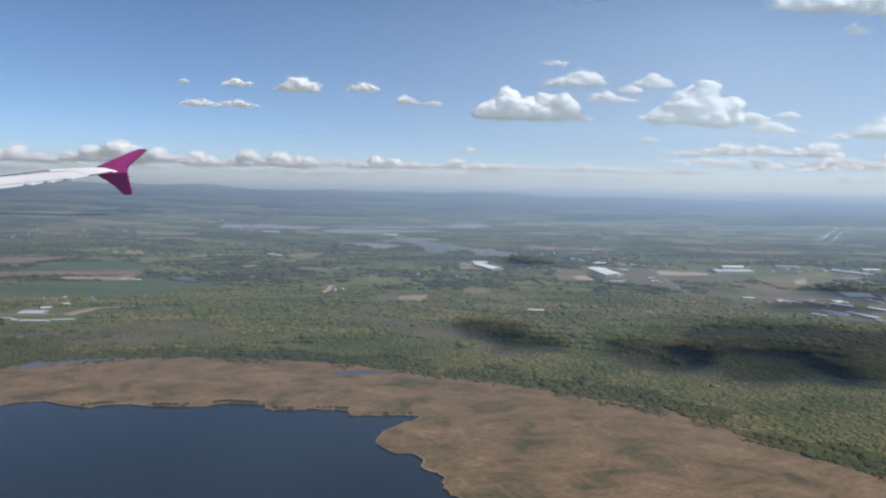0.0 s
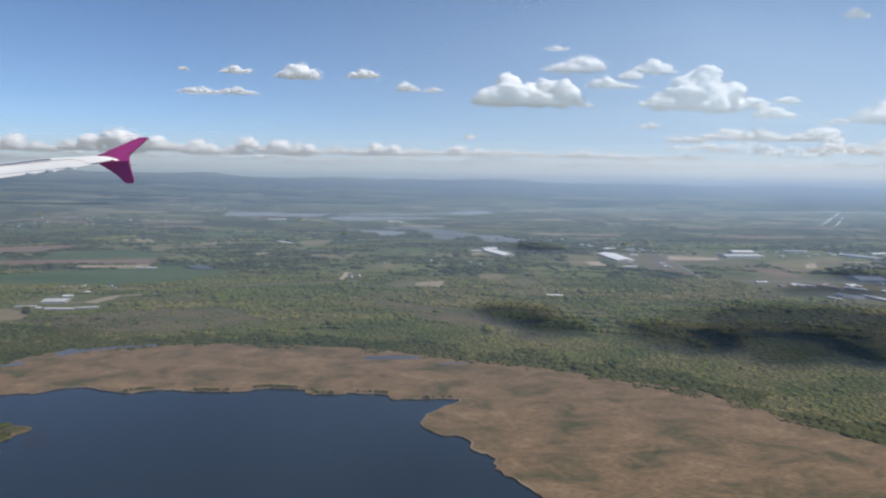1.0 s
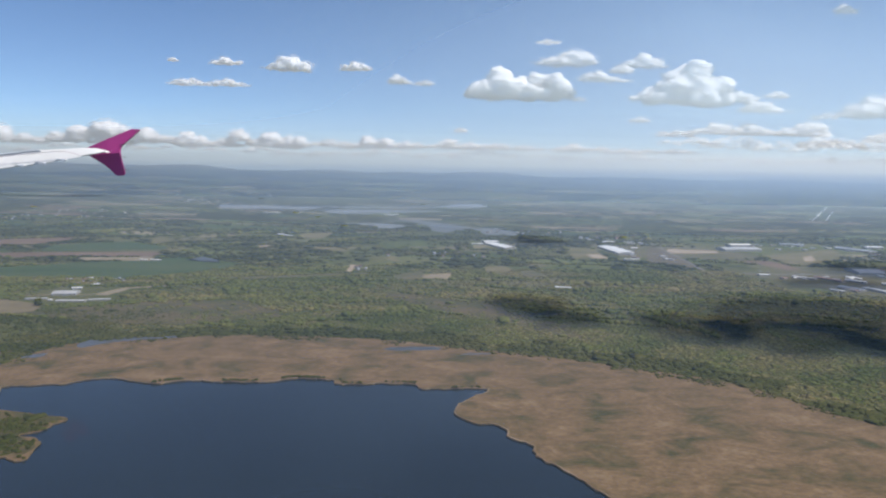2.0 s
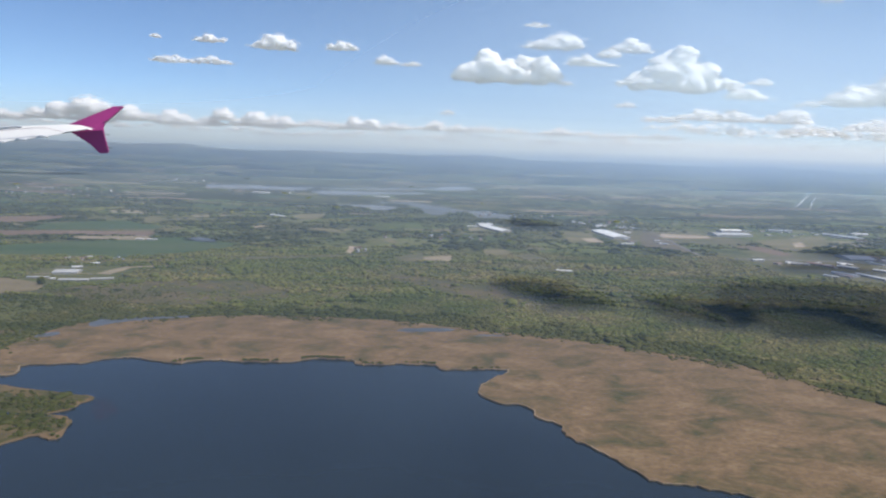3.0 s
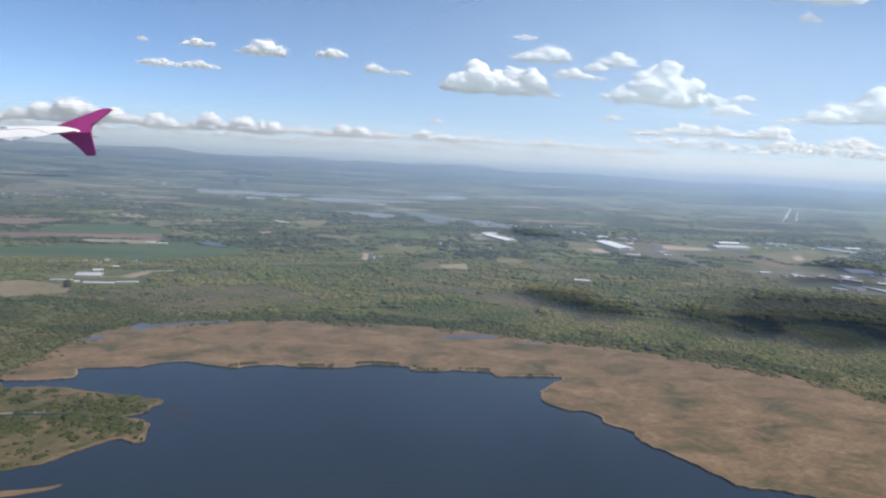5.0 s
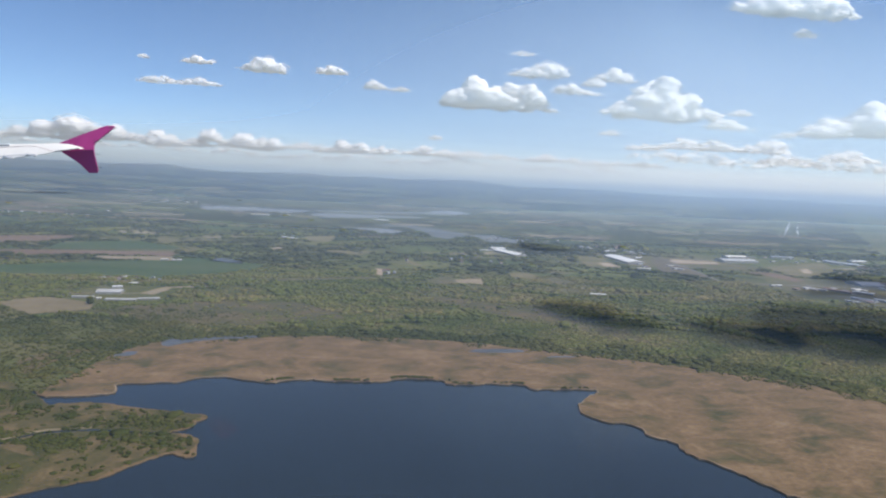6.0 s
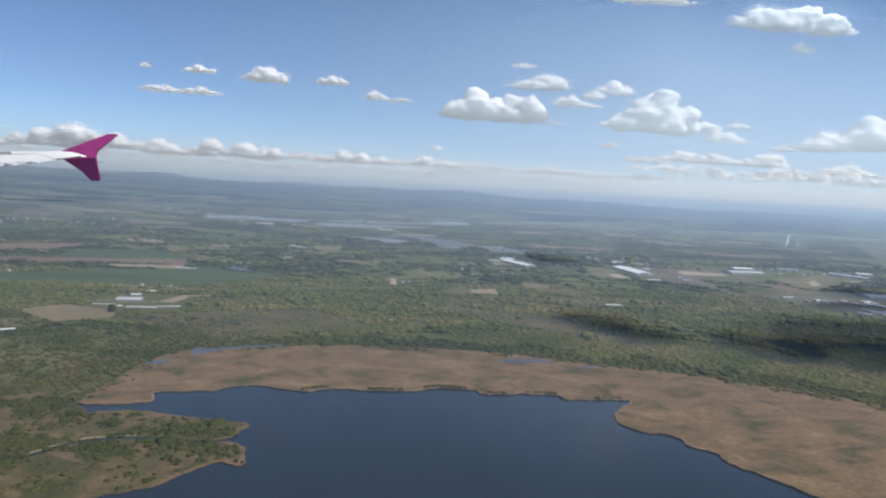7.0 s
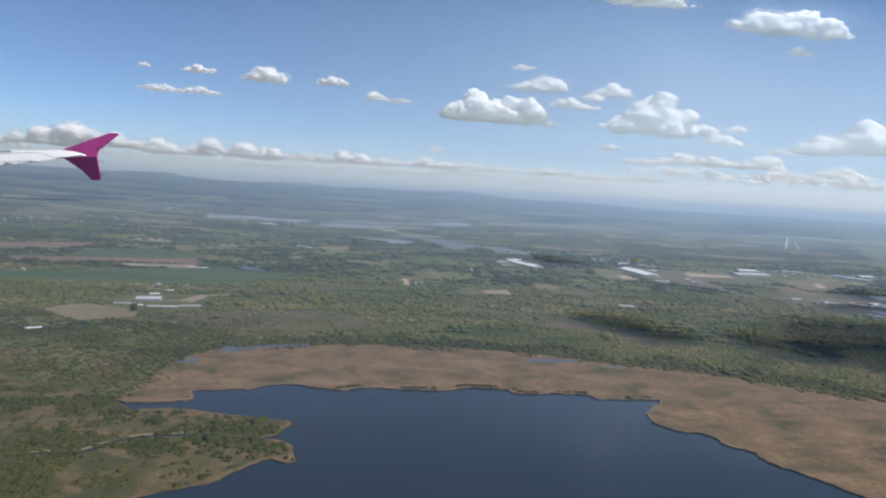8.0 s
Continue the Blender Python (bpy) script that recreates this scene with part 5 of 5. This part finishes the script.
def wing():
    """Outer wing seen from the cabin: lofted panel, grey nose strip, seam, flap-track fairings and a two-way tip fence."""
    top = empty("aircraft_wing", pose(-1320, 3150, 313) @ Matrix.Scale(0.955, 4))
    tagged(top, "white airliner wing with a magenta wingtip fence", "aircraft wing")
    lead = [(-1440, -233), (-673, -136), (-466, -108), (-321, -99), (-236, -92), (-175, -94), (-139, -101), (-114, -110)]        # far edge: across, up
    trail = [(-1445, -339), (-674, -208), (-466, -178), (-322, -154), (-261, -142), (-224, -131), (-188, -122), (-114, -112)]   # near edge
    seam = [(-673, -150), (-466, -126), (-346, -112), (-302, -111), (-268, -119), (-224, -131)]
    tip, root = lead[-1][0], -1100

    def loft(a, b, lift, x0, x1, thick, count=48):
        bm = bmesh.new()
        rings = []
        for i in range(count + 1):
            x = x0 + (x1 - x0) * i / count
            hi, lo = along(lead, x), along(trail, x)
            deep = 24 + 0.05 * (x1 - x)
            ring = []
            for k in range(16):
                ang = k / 16 * 2 * math.pi
                c = a + (b - a) * (0.5 - 0.5 * math.cos(ang))
                th = thick * math.sin(ang) * (hi - lo + 4) / 90
                ring.append(bm.verts.new((x, deep * (1 - 2 * c) * 0.5 - 0.4 * th - 40, hi + (lo - hi) * c + lift + 0.35 * th)))
            rings.append(ring)
        for p, q in zip(rings, rings[1:]):
            for k in range(16):
                bm.faces.new((p[k], p[(k + 1) % 16], q[(k + 1) % 16], q[k]))
        bm.faces.new(rings[0]), bm.faces.new(rings[-1][::-1])
        bmesh.ops.recalc_face_normals(bm, faces=bm.faces)
        for f in bm.faces:
            f.smooth = True
        return bm

    def strip(points, wide, ahead):
        """A thin raised line across the panel."""
        bm = bmesh.new()
        rows = [[bm.verts.new((x, ahead + y, z + h)) for y, h in ((0, wide / 2), (-2, 0), (0, -wide / 2))] for x, z in points]
        for p, q in zip(rows, rows[1:]):
            for k in (0, 1):
                bm.faces.new((p[k], p[k + 1], q[k + 1], q[k]))
        return bm

    def lean(bm, v0, by):
        """Cant a fence out of the upright, away from its root line."""
        for v in bm.verts:
            v.co.y += by * abs(v.co.z - v0)
        return bm

    part("wing_panel", loft(0.0, 1.0, 0.0, root, tip, 7.0), WING_WHITE, top)
    part("nose_strip", loft(0.0, 0.10, 0.6, root, -430, 7.6), WING_GREY, top, "grey metal leading edge")
    part("seam", strip(seam, 3.4, -68), WING_SEAM, top, "thin reddish panel seam")
    # Dark strip laid on as painted shade below the wingtip's edge.
    part("tip_shade_strip", strip([(seam[-1][0] - 8, seam[-1][1]), (seam[-1][0] + 50, seam[-1][1] + 9), (tip - 6, along(trail, tip) + 1)], 4.5, -66), GLASS_DARK, top, "dark strip painted as shade under the wingtip")
    for x in (-315, -410, -500, -690):
        lo = along(trail, x)
        part("flap_fairing", plate([(x - 34, lo + 8), (x + 8, lo + 5), (x + 14, lo), (x + 2, lo - 4), (x - 14, lo - 1)], 12, 1.0), WING_GREY, top, "grey flap-track fairing").location.y = -62
    root_z = trail[-1][1]
    upper = part("upper_fence", lean(plate([(-236, -92), (-139, -46), (-43, -2), (-33, 0), (-4, 1), (1, -4), (-23, -28), (-63, -67), (-77, -81), (-82, -97), (-82, -115), (-151, -121), (-224, -130)], 14), root_z, 0.25), MAGENTA, top, "magenta upper fence")
    lower = part("lower_fence", lean(plate([(-224, -130), (-151, -116), (-82, -110), (-81, -145), (-76, -191), (-75, -207), (-82, -218), (-112, -221), (-121, -216), (-134, -200), (-151, -181), (-181, -158)], 12), root_z, 0.34), MAGENTA, top, "magenta lower fence")
    for x, v, fence in ((-6, -8, upper), (-74, -72, upper), (-80, -130, lower), (-72, -190, lower)):
        part("static_wick", plate([(x - 8, v + 0.8), (x + 26, v - 1.2), (x + 26, v - 3.2), (x - 8, v - 1.8)], 2, 0.3), GLASS_DARK, fence, "thin dark static wick")
    return top


wing()
